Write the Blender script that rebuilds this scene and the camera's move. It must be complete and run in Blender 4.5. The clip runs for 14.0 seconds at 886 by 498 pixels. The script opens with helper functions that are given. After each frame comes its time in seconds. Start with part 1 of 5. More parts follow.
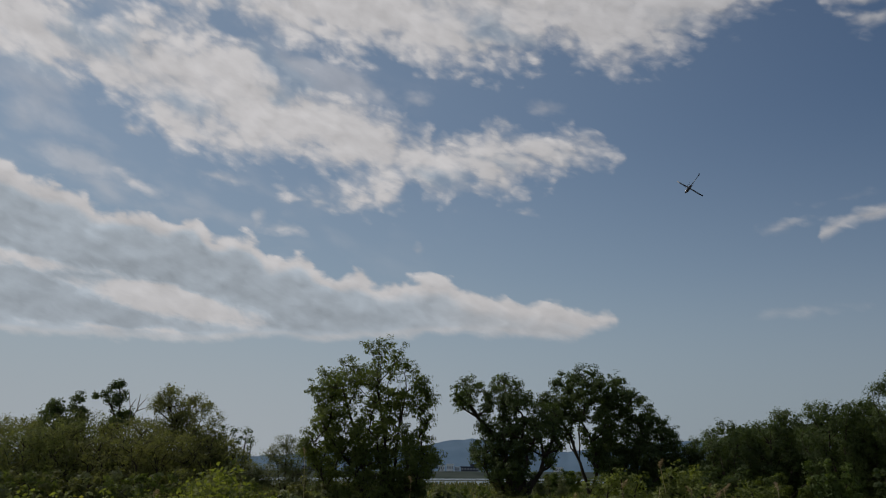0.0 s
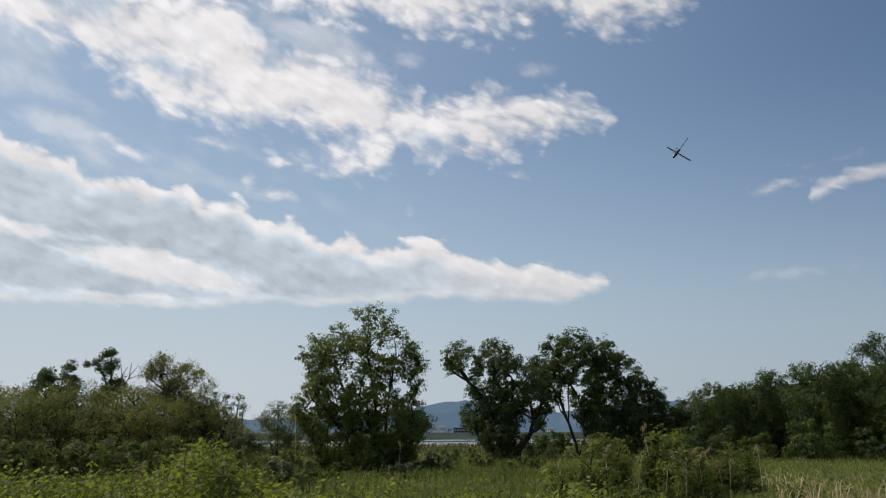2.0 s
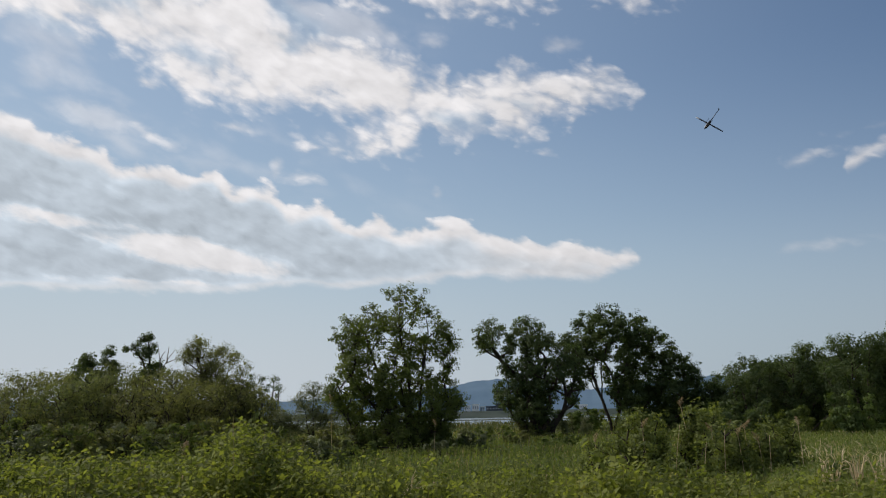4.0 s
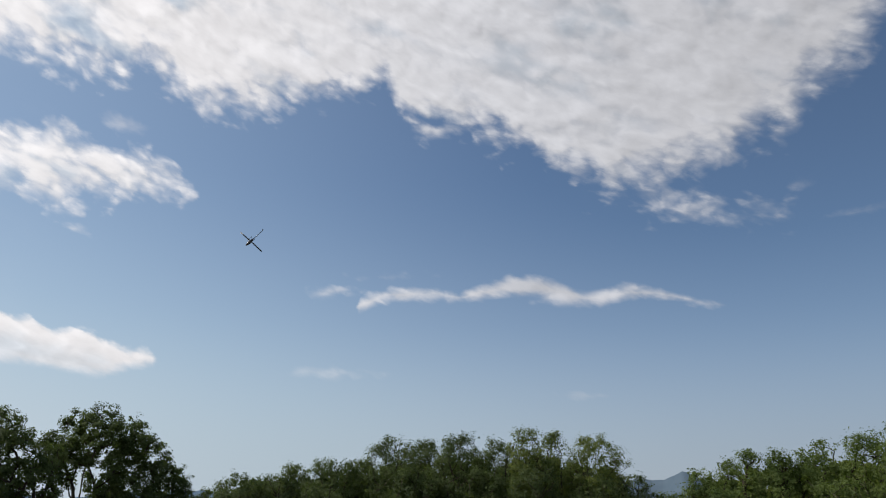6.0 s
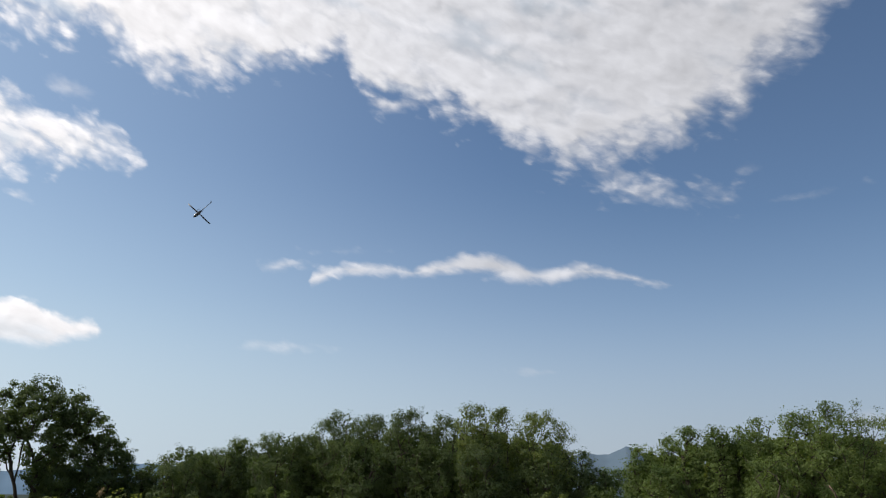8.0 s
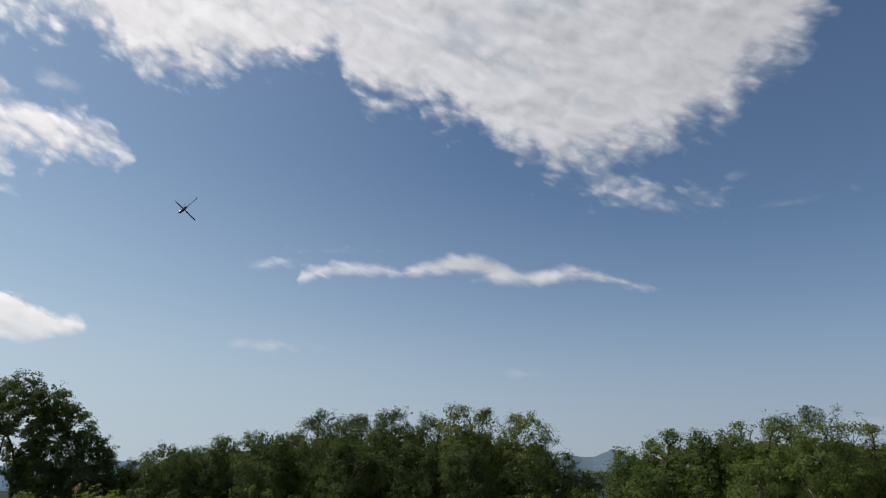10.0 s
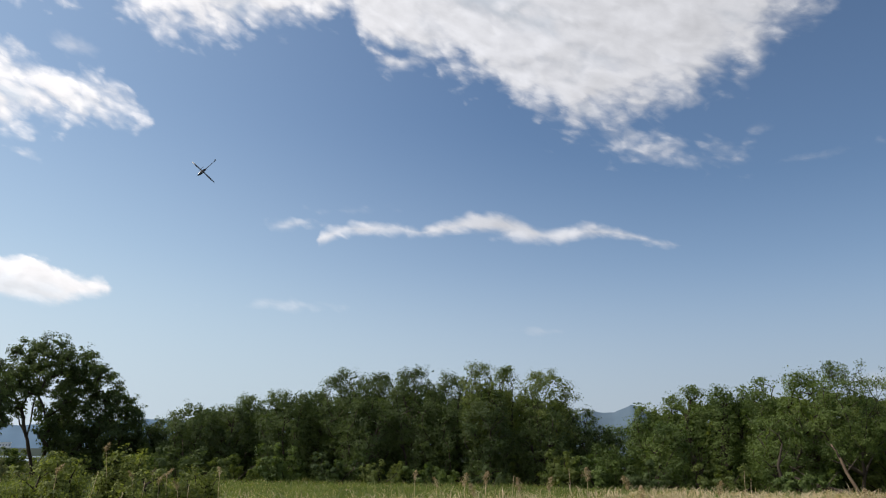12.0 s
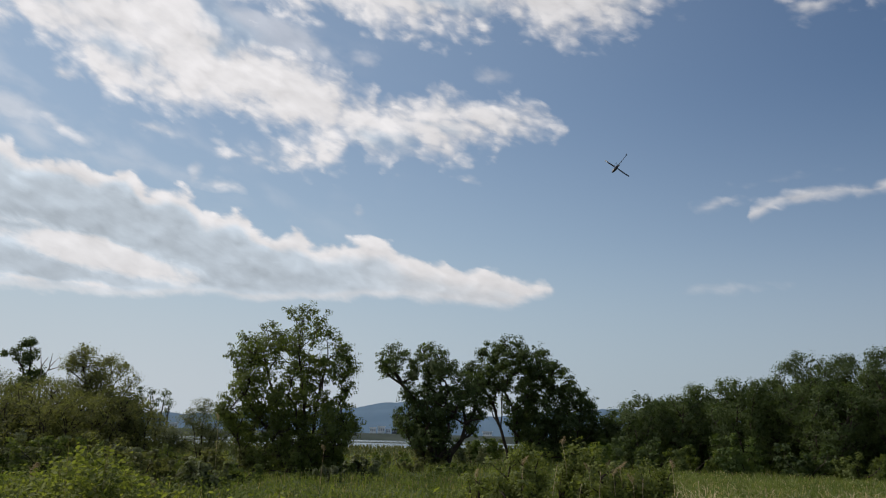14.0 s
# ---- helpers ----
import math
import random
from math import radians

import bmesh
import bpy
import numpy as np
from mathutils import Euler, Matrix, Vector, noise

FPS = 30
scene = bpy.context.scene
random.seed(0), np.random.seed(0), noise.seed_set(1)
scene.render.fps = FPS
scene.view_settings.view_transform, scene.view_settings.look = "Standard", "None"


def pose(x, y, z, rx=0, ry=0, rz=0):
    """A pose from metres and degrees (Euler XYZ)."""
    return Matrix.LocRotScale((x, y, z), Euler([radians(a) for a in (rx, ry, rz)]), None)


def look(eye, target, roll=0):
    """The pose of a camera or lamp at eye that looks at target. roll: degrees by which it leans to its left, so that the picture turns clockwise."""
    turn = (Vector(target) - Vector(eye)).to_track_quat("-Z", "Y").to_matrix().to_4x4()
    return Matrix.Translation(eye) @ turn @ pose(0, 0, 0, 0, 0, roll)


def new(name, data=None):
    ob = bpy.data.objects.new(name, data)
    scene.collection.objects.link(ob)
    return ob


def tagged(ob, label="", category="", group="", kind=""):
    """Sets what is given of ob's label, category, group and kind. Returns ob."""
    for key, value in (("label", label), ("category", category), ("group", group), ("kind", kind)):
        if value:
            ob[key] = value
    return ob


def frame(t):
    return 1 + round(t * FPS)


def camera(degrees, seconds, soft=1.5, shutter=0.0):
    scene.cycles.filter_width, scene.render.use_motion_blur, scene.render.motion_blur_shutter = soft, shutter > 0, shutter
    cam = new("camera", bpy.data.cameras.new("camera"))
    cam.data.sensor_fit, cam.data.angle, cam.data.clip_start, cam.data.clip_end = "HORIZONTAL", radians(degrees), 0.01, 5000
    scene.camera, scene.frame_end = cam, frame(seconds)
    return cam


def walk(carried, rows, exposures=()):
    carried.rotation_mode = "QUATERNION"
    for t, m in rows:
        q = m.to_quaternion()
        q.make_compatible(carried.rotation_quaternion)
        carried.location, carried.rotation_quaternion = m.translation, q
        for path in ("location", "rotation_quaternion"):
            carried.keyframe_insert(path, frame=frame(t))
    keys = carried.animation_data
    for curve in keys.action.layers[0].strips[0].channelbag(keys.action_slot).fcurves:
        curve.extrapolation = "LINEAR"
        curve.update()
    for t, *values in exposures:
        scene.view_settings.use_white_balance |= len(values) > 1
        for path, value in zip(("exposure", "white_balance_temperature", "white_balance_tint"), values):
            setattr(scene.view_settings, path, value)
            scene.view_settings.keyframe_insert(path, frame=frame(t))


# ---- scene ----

# ---------------------------------------------------------------- camera
EYE = (0.0, 0.0, 1.9)
cam = camera(60.9, 14.0, soft=1.1)
PATH = [
    (0.0, -0.17, 0.09, 1.77, 106.58, -0.34, 0.05),
    (0.5, -0.05, 0.10, 1.82, 103.84, -0.34, -0.50),
    (1.0, -0.04, 0.06, 1.83, 104.27, -0.08, -2.45),
    (1.5, -0.04, 0.04, 1.86, 104.43, 0.12, -3.24),
    (2.0, -0.00, -0.00, 1.90, 103.83, 0.27, -0.44),
    (2.2, -0.03, 0.03, 1.88, 103.56, 0.37, 0.41),
    (4.3, -0.09, 0.09, 1.86, 102.31, 1.12, 1.98),
    (4.5, -0.12, 0.12, 1.88, 103.73, 0.53, -1.48),
    (5.0, -0.03, 0.07, 1.93, 108.78, 0.36, -14.35),
    (5.5, -0.04, 0.03, 1.92, 110.53, -0.01, -26.22),
    (6.0, -0.05, -0.03, 1.85, 110.40, -0.82, -34.44),
    (6.5, -0.01, -0.05, 1.86, 108.77, -1.35, -37.96),
    (7.0, 0.01, -0.06, 1.89, 108.45, -0.92, -38.19),
    (7.5, 0.03, -0.07, 1.92, 108.46, -0.77, -38.20),
    (9.8, 0.19, -0.15, 1.90, 109.34, -1.40, -38.08),
    (10.0, 0.20, -0.18, 1.89, 108.69, -1.35, -39.21),
    (10.5, 0.22, -0.12, 1.85, 106.16, -1.20, -41.33),
    (11.0, 0.23, -0.14, 1.87, 104.29, -1.01, -42.30),
    (11.5, 0.24, -0.16, 1.90, 104.67, -0.97, -41.53),
    (12.0, 0.25, -0.06, 1.94, 105.54, -1.11, -37.64),
    (12.5, 0.28, 0.10, 2.06, 106.30, -0.96, -23.26),
    (13.0, 0.33, 0.14, 2.11, 105.85, -1.39, -13.82),
    (13.5, 0.44, 0.11, 2.07, 105.68, -1.52, -8.03),
    (14.0, 0.51, 0.11, 2.07, 103.99, -1.45, -4.98),
]
walk(cam, [(t, pose(x, y, z, rx, ry, rz)) for t, x, y, z, rx, ry, rz in PATH],
     exposures=[(t, stops) for t, stops in (
         (0.0, -0.90), (0.5, -0.38), (1.0, -0.12), (1.5, -0.05), (2.0, -0.26), (4.5, -0.28), (5.0, -0.22), (5.5, -0.13), (6.0, -0.07), (6.5, 0.10), (7.0, 0.18), (7.5, 0.18),
         (9.8, -0.10), (10.0, -0.08), (10.5, 0.25), (11.0, 0.51), (11.5, 0.34), (12.0, 0.20), (12.5, -0.08), (13.0, -0.34), (13.5, -0.42), (14.0, -0.30))])

# ---------------------------------------------------------------- sky, clouds and sun
SUN_AZ, SUN_EL = -62.0, 46.0          # degrees clockwise from straight ahead, and above the horizon
SKY = 0.102                           # strength of the sky
CLOUD = 9.8                           # brightness of a sunlit cloud before that strength

world = bpy.data.worlds.new("sky")
world.use_nodes = True
scene.world = world
wt = world.node_tree
for n in list(wt.nodes):
    wt.nodes.remove(n)


def wire(tree, node, socket, value):
    if hasattr(value, "is_output"):
        tree.links.new(value, node.inputs[socket])
    else:
        node.inputs[socket].default_value = value


def calc(tree, op, *args, clamp=False):
    node = tree.nodes.new("ShaderNodeMath")
    node.operation, node.use_clamp = op, clamp
    for k, a in enumerate(args):
        wire(tree, node, k, a)
    return node.outputs[0]


def ramp(tree, value, lo, hi, to_lo=0.0, to_hi=1.0):
    node = tree.nodes.new("ShaderNodeMapRange")
    node.interpolation_type = "SMOOTHSTEP"
    for k, a in enumerate((value, lo, hi, to_lo, to_hi)):
        wire(tree, node, k, a)
    return node.outputs[0]


def grain(tree, vector, scale, detail=6.0, rough=0.55, warp=0.0):
    node = tree.nodes.new("ShaderNodeTexNoise")
    tree.links.new(vector, node.inputs["Vector"])
    node.inputs["Scale"].default_value = scale
    node.inputs["Detail"].default_value = detail
    node.inputs["Roughness"].default_value = rough
    node.inputs["Distortion"].default_value = warp
    return node.outputs[0]


def blend(tree, fac, a, b, mode="MIX"):
    node = tree.nodes.new("ShaderNodeMix")
    node.data_type, node.blend_type = "RGBA", mode
    wire(tree, node, 0, fac)
    wire(tree, node, 6, a)
    wire(tree, node, 7, b)
    return node.outputs[2]


def xyz(tree, x, y, z=0.0):
    node = tree.nodes.new("ShaderNodeCombineXYZ")
    for k, a in enumerate((x, y, z)):
        wire(tree, node, k, a)
    return node.outputs[0]


AZ0, AZ1, EL1 = -50.0, 90.0, 50.0


def profile(value, points):
    """A height in degrees that follows the points (degrees round, degrees up)."""
    node = wt.nodes.new("ShaderNodeFloatCurve")
    curve = node.mapping.curves[0]
    pts = [((a - AZ0) / (AZ1 - AZ0), e / EL1) for a, e in points]
    curve.points[0].location, curve.points[1].location = pts[0], pts[-1]
    for p in pts[1:-1]:
        curve.points.new(*p)
    for p in curve.points:
        p.handle_type = "AUTO_CLAMPED"
    node.mapping.update()
    wt.links.new(value, node.inputs["Value"])
    return calc(wt, "MULTIPLY", node.outputs[0], EL1)


coords = wt.nodes.new("ShaderNodeTexCoord")
split = wt.nodes.new("ShaderNodeSeparateXYZ")
wt.links.new(coords.outputs["Generated"], split.inputs[0])
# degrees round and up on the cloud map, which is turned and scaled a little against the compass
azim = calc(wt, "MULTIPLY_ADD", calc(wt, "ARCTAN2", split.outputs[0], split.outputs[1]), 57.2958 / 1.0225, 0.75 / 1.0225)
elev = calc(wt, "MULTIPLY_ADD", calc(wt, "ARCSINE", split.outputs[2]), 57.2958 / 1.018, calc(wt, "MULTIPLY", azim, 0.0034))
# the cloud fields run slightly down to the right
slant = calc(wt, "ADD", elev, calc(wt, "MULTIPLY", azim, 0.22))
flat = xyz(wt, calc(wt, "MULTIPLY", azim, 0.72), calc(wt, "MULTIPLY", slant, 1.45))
# slow and quick billows that push the outlines about
push_a = calc(wt, "SUBTRACT", grain(wt, flat, 0.22, 5, 0.55), 0.5)
push_e = calc(wt, "SUBTRACT", grain(wt, xyz(wt, calc(wt, "ADD", calc(wt, "MULTIPLY", azim, 0.72), 91.0), calc(wt, "MULTIPLY", slant, 1.45)), 0.28, 6, 0.6), 0.5)
a2 = calc(wt, "ADD", azim, calc(wt, "MULTIPLY", push_a, 1.5))
e2 = calc(wt, "ADD", elev, calc(wt, "MULTIPLY", push_e, 1.3))
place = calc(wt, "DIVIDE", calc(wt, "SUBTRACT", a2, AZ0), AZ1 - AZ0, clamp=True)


def band(top, bottom, lift=0.0):
    up = calc(wt, "ADD", calc(wt, "SUBTRACT", profile(place, top), e2), lift)
    down = calc(wt, "SUBTRACT", e2, profile(place, bottom))
    return calc(wt, "MINIMUM", up, down)


def puff(az, el, half_w, half_h, lean=0.0):
    """A small cloud: an ellipse of those half sizes in degrees."""
    dx, dy = calc(wt, "SUBTRACT", a2, az), calc(wt, "SUBTRACT", e2, el)
    dy = calc(wt, "SUBTRACT", dy, calc(wt, "MULTIPLY", dx, lean))
    q = calc(wt, "SQRT", calc(wt, "ADD", calc(wt, "POWER", calc(wt, "ABSOLUTE", calc(wt, "DIVIDE", dx, half_w)), 2.0),
                              calc(wt, "POWER", calc(wt, "ABSOLUTE", calc(wt, "DIVIDE", dy, half_h)), 2.0)))
    return calc(wt, "MULTIPLY", calc(wt, "SUBTRACT", 1.0, q), half_h)


low_top, low_foot = (
    [(-50, 22.5), (-34, 20.0), (-29.4, 18.9), (-26.0, 18.3), (-24.1, 17.5), (-21.9, 17.6), (-20.0, 17.0), (-18.4, 17.6), (-16.6, 16.4), (-14.2, 16.5), (-12.3, 15.1), (-10.2, 15.4), (-8.0, 14.1), (-5.9, 14.4),
     (-4.2, 13.6), (-1.6, 14.0), (0.1, 14.5), (1.6, 13.6), (2.4, 13.0), (6.1, 12.4), (9.9, 11.9), (11.7, 11.5), (13.4, 11.1), (14.6, 10.0), (90, 2)],
    [(-50, 7.7), (-27, 8.9), (-24, 9.0), (-17.8, 9.1), (-12.6, 9.7), (-5.3, 9.9), (1.5, 10.4), (4.1, 10.0), (10.2, 9.9), (11.6, 10.3), (13.4, 10.8), (15, 12.5), (90, 30)])
low_up = calc(wt, "SUBTRACT", profile(place, low_top), e2)
low_down = calc(wt, "SUBTRACT", e2, profile(place, low_foot))
low_bank = calc(wt, "MINIMUM", low_up, low_down)
mid_bank = band(
    [(-50, 34), (-28.8, 31), (-15.6, 31), (-12, 29.3), (-10.5, 28.8), (-8.1, 28.0), (-5.6, 26.8), (-2.3, 25.5), (1.8, 24.9), (6.3, 25.4),
     (10.7, 24.3), (13.3, 23.6), (14.4, 22.3), (17, 18), (90, 10)],
    [(-50, 26), (-28, 24.4), (-24.3, 23.9), (-20.4, 22.3), (-16.7, 21.4), (-13.4, 21.3), (-12.0, 19.8), (-9.1, 18.6), (-6.0, 18.3), (-3.7, 18.8), (-1.4, 19.7),
     (2.2, 20.0), (6.2, 20.1), (10.6, 21.3), (13.7, 22.1), (17, 25), (90, 40)], 0.4)
high_bank = band(
    [(-50, 50), (90, 50)],
    [(-50, 33), (-14, 29.8), (-12.4, 28.9), (-4.4, 29.4), (0.0, 28.6), (5.4, 28.4), (8.3, 29.2), (9.4, 30.2), (11.4, 29.0), (15.1, 27.8), (18.8, 28.5), (21.6, 29.6), (25, 30.0), (28.8, 31.1), (29.8, 29.8),
     (32.5, 28.4), (35.9, 28.0), (40.1, 27.3), (43.2, 25.4), (46, 24.6), (48.5, 23.6), (51, 23.6), (54.5, 24.3), (57, 24.7), (60.8, 26.2), (63, 27.7), (65.0, 28.7), (68, 31.2), (71, 34), (76, 42), (90, 50)])
long_cloud = band(
    [(-50, 0), (26.6, 14), (27.6, 16.1), (29.3, 16.9), (32, 17.2), (34.7, 17.0), (36.8, 17.6), (39.0, 18.0), (41.2, 18.1), (43.4, 17.5), (45.5, 17.0), (47.6, 17.2), (49.7, 16.9), (51.7, 16.5), (54.7, 15.5), (57, 14), (90, 0)],
    [(-50, 30), (26.6, 17.5), (27.7, 15.4), (29.4, 16.1), (33.0, 16.2), (35.2, 16.1), (36.8, 16.3), (39.0, 16.55), (41.2, 16.3), (43.4, 15.95), (45.4, 15.75), (47.5, 16.1), (49.6, 16.2), (51.6, 15.8), (54.7, 15.4), (57, 17), (90, 30)])
notch = puff(-10.4, 20.9, 2.4, 0.8, 0.05)
mid_bank = calc(wt, "MINIMUM", mid_bank, calc(wt, "MULTIPLY", notch, -1.0))
small = puff(25.6, 16.65, 1.35, 0.30, 0.06)
tail = calc(wt, "SUBTRACT", calc(wt, "MAXIMUM", puff(55.0, 22.1, 6.8, 1.25, -0.16), puff(51.0, 23.4, 4.5, 1.4, -0.1)), -0.05)
for spec in ((-22.6, 19.5, 2.6, 0.5, -0.36), (-23.4, 23.0, 1.0, 0.5, 0.0), (-11.6, 17.3, 1.7, 0.4, 0.0),
             (6.9, 18.9, 0.6, 0.4, 0.0), (-17.0, 20.6, 2.0, 0.4, -0.1), (33.5, 28.9, 2.4, 0.7, 0.0)):
    small = calc(wt, "MAXIMUM", small, puff(*spec))
wisp = puff(25.4, 10.6, 2.8, 0.30, 0.05)
for spec in ((61.0, 23.1, 0.6, 0.3, 0.0), (64.0, 20.5, 2.0, 0.2, 0.05), (29.6, 18.0, 1.8, 0.22, 0.03), (44.8, 9.3, 0.8, 0.12, 0.0), (72.0, 5.8, 7.0, 0.5, 0.03), (-13.6, 18.0, 0.6, 0.8, 0.0), (-1.4, 16.0, 0.5, 0.5, 0.0),
             (8.8, 26.6, 1.6, 0.5, 0.0), (-9.0, 28.3, 6.0, 1.4, -0.2), (-1.8, 27.2, 1.7, 0.45, -0.1), (-26.5, 20.2, 3.4, 1.0, -0.1)):
    wisp = calc(wt, "MAXIMUM", wisp, puff(*spec))


def cells(vector, scale, detail, soft):
    """Rounded cells like small cloud heads: high in their middles, about 0 on the mean."""
    node = wt.nodes.new("ShaderNodeTexVoronoi")
    node.feature, node.distance = "SMOOTH_F1", "EUCLIDEAN"
    wt.links.new(vector, node.inputs["Vector"])
    node.inputs["Scale"].default_value, node.inputs["Detail"].default_value, node.inputs["Roughness"].default_value = scale, detail, 0.5
    node.inputs["Smoothness"].default_value = soft
    return calc(wt, "SUBTRACT", 0.46, node.outputs["Distance"])


def total(*terms):
    """The sum of (value, weight) pairs."""
    out = 0.0
    for value, weight in terms:
        out = calc(wt, "ADD", calc(wt, "MULTIPLY", value, weight), out)
    return out


def shifted(da, de, wide, tall, bow):
    """The place in the sky, moved by some degrees and bowed by the billows."""
    return xyz(wt, total((azim, wide), (push_e, bow), (1.0, da * wide)), total((slant, tall), (push_a, bow), (1.0, de * tall)))


bowed, sunward = shifted(0, 0, 0.82, 1.25, 3.0), shifted(-0.45, 0.5, 0.82, 1.25, 3.0)
heads = cells(bowed, 0.36, 1.0, 0.55)
flakes = cells(bowed, 0.85, 1.0, 0.7)
fine = calc(wt, "SUBTRACT", grain(wt, flat, 0.30, 6, 0.50, 0.3), 0.5)
ripple = calc(wt, "SUBTRACT", grain(wt, flat, 1.0, 7, 0.60, 0.6), 0.5)
broad = calc(wt, "SUBTRACT", grain(wt, xyz(wt, calc(wt, "MULTIPLY", azim, 0.5), total((slant, 1.2), (1.0, 61.0))), 0.20, 3, 0.5), 0.5)
rise = total((fine, 3.0), (heads, 1.9))
crumbs = total((flakes, 2.0), (ripple, 1.7))
swell = calc(wt, "ADD", rise, crumbs)
left = ramp(wt, azim, 0.0, 24.0, 1.0, 0.0)
# the broken fields of the upper banks fray out into flakes; thin places let the blue through
inside = calc(wt, "MAXIMUM", calc(wt, "MAXIMUM", calc(wt, "ADD", mid_bank, 0.35), high_bank), tail)
field = calc(wt, "ADD", calc(wt, "ADD", inside, 0.58), swell)
field_cover = ramp(wt, field, -0.55, ramp(wt, azim, 40.0, 66.0, 2.3, 3.8), 0.0, 0.97)
thinned = ramp(wt, total((broad, 1.0), (fine, 0.45), (crumbs, -0.08)), 0.0, 0.28)
sparse = calc(wt, "MULTIPLY", calc(wt, "MULTIPLY", thinned, ramp(wt, field, 1.0, 6.0, 0.62, 0.22)), total((left, 0.62), (1.0, 0.38)))
field_cover = calc(wt, "MULTIPLY", field_cover, calc(wt, "SUBTRACT", 1.0, sparse))
# the low bank has a firm upper rim and a soft foot
low_cover = calc(wt, "MULTIPLY", ramp(wt, total((low_up, 1.0), (1.0, 0.70), (rise, 0.48), (crumbs, 0.42)), -0.10, 0.70, 0.0, 0.97),
                 ramp(wt, total((low_down, 1.0), (1.0, 0.25), (fine, 1.5), (ripple, 0.5)), -0.4, 0.6))
thin = total((calc(wt, "MAXIMUM", long_cloud, small), 1.0), (1.0, 0.02), (rise, 0.14), (crumbs, 0.22))
thin_cover = ramp(wt, thin, -0.34, 0.60, 0.0, 0.88)
veil = calc(wt, "MULTIPLY", ramp(wt, calc(wt, "ADD", wisp, calc(wt, "MULTIPLY", swell, 0.24)), -0.50, 0.55), 0.45)
# a thin milky sheet hangs between the banks towards the sun
sheet = calc(wt, "MULTIPLY", calc(wt, "MULTIPLY", ramp(wt, azim, -34.0, 8.0, 0.42, 0.0), ramp(wt, total((broad, 1.0), (fine, 0.9), (heads, 0.25)), -0.16, 0.30)), ramp(wt, elev, 9.0, 15.0))
cover = calc(wt, "MAXIMUM", calc(wt, "MAXIMUM", calc(wt, "MAXIMUM", field_cover, low_cover), sheet), calc(wt, "MAXIMUM", thin_cover, veil))
# relief: the billows brighten on the side that faces the sun and turn grey in the thick of the banks
relief = calc(wt, "SUBTRACT", grain(wt, flat, 0.24, 4, 0.45, 0.2), grain(wt, xyz(wt, total((azim, 0.72), (1.0, -0.8)), total((slant, 1.45), (1.0, 1.2))), 0.24, 4, 0.45, 0.2))
bumps = calc(wt, "SUBTRACT", total((heads, 0.8), (flakes, 0.5)), total((cells(sunward, 0.36, 1.0, 0.55), 0.8), (cells(sunward, 0.85, 1.0, 0.7), 0.5)))
lit = total((1.0, 0.965), (relief, 0.28), (bumps, 0.20), (heads, 0.07), (ripple, 0.17))
shade = calc(wt, "MULTIPLY", ramp(wt, total((low_up, 1.0), (rise, 0.30)), 0.35, 1.7), ramp(wt, total((low_down, 1.0), (fine, 1.0), (ripple, 0.4)), -0.35, 0.45))
streaks = calc(wt, "MAXIMUM", puff(-19.0, 11.3, 8.5, 1.3, -0.13), calc(wt, "MAXIMUM", puff(-28.0, 13.2, 7.0, 0.7, -0.06), puff(-21.0, 9.3, 9.5, 0.32, 0.01)))
streak = ramp(wt, total((streaks, 1.0), (fine, 1.7), (ripple, 0.5)), -0.10, 0.6)
core = calc(wt, "MULTIPLY", calc(wt, "MULTIPLY", shade, ramp(wt, azim, -12.0, 9.0, 1.0, 0.35)), calc(wt, "SUBTRACT", 0.28, calc(wt, "MULTIPLY", streak, 0.25)))
core2 = calc(wt, "MULTIPLY", total((left, 0.45), (1.0, 0.5)), calc(wt, "MULTIPLY", ramp(wt, total((broad, 1.0), (fine, 0.40), (bumps, -0.10)), -0.02, 0.28), ramp(wt, inside, 0.2, 2.2, 0.0, 0.27)))
lit = calc(wt, "SUBTRACT", lit, calc(wt, "ADD", core, core2))
# brighter towards the sun
lit = calc(wt, "MULTIPLY", lit, ramp(wt, azim, -20.0, 72.0, 1.04, 0.60))
lit = calc(wt, "MULTIPLY", lit, CLOUD)
tone = blend(wt, ramp(wt, calc(wt, "ADD", core, core2), 0.0, 0.22), blend(wt, ramp(wt, azim, 5.0, 45.0), (1.0, 0.975, 0.985, 1), (0.965, 0.970, 1.02, 1)), (0.86, 0.965, 1.08, 1))
cloud_colour = blend(wt, 1.0, tone, xyz(wt, lit, lit, lit), "MULTIPLY")

sky = wt.nodes.new("ShaderNodeTexSky")
sky.sky_type, sky.sun_disc = "NISHITA", False
sky.sun_elevation, sky.sun_rotation = radians(SUN_EL), radians(SUN_AZ)
sky.air_density, sky.dust_density, sky.ozone_density = 1.05, 0.5, 1.5
background = wt.nodes.new("ShaderNodeBackground")
out = wt.nodes.new("ShaderNodeOutputWorld")
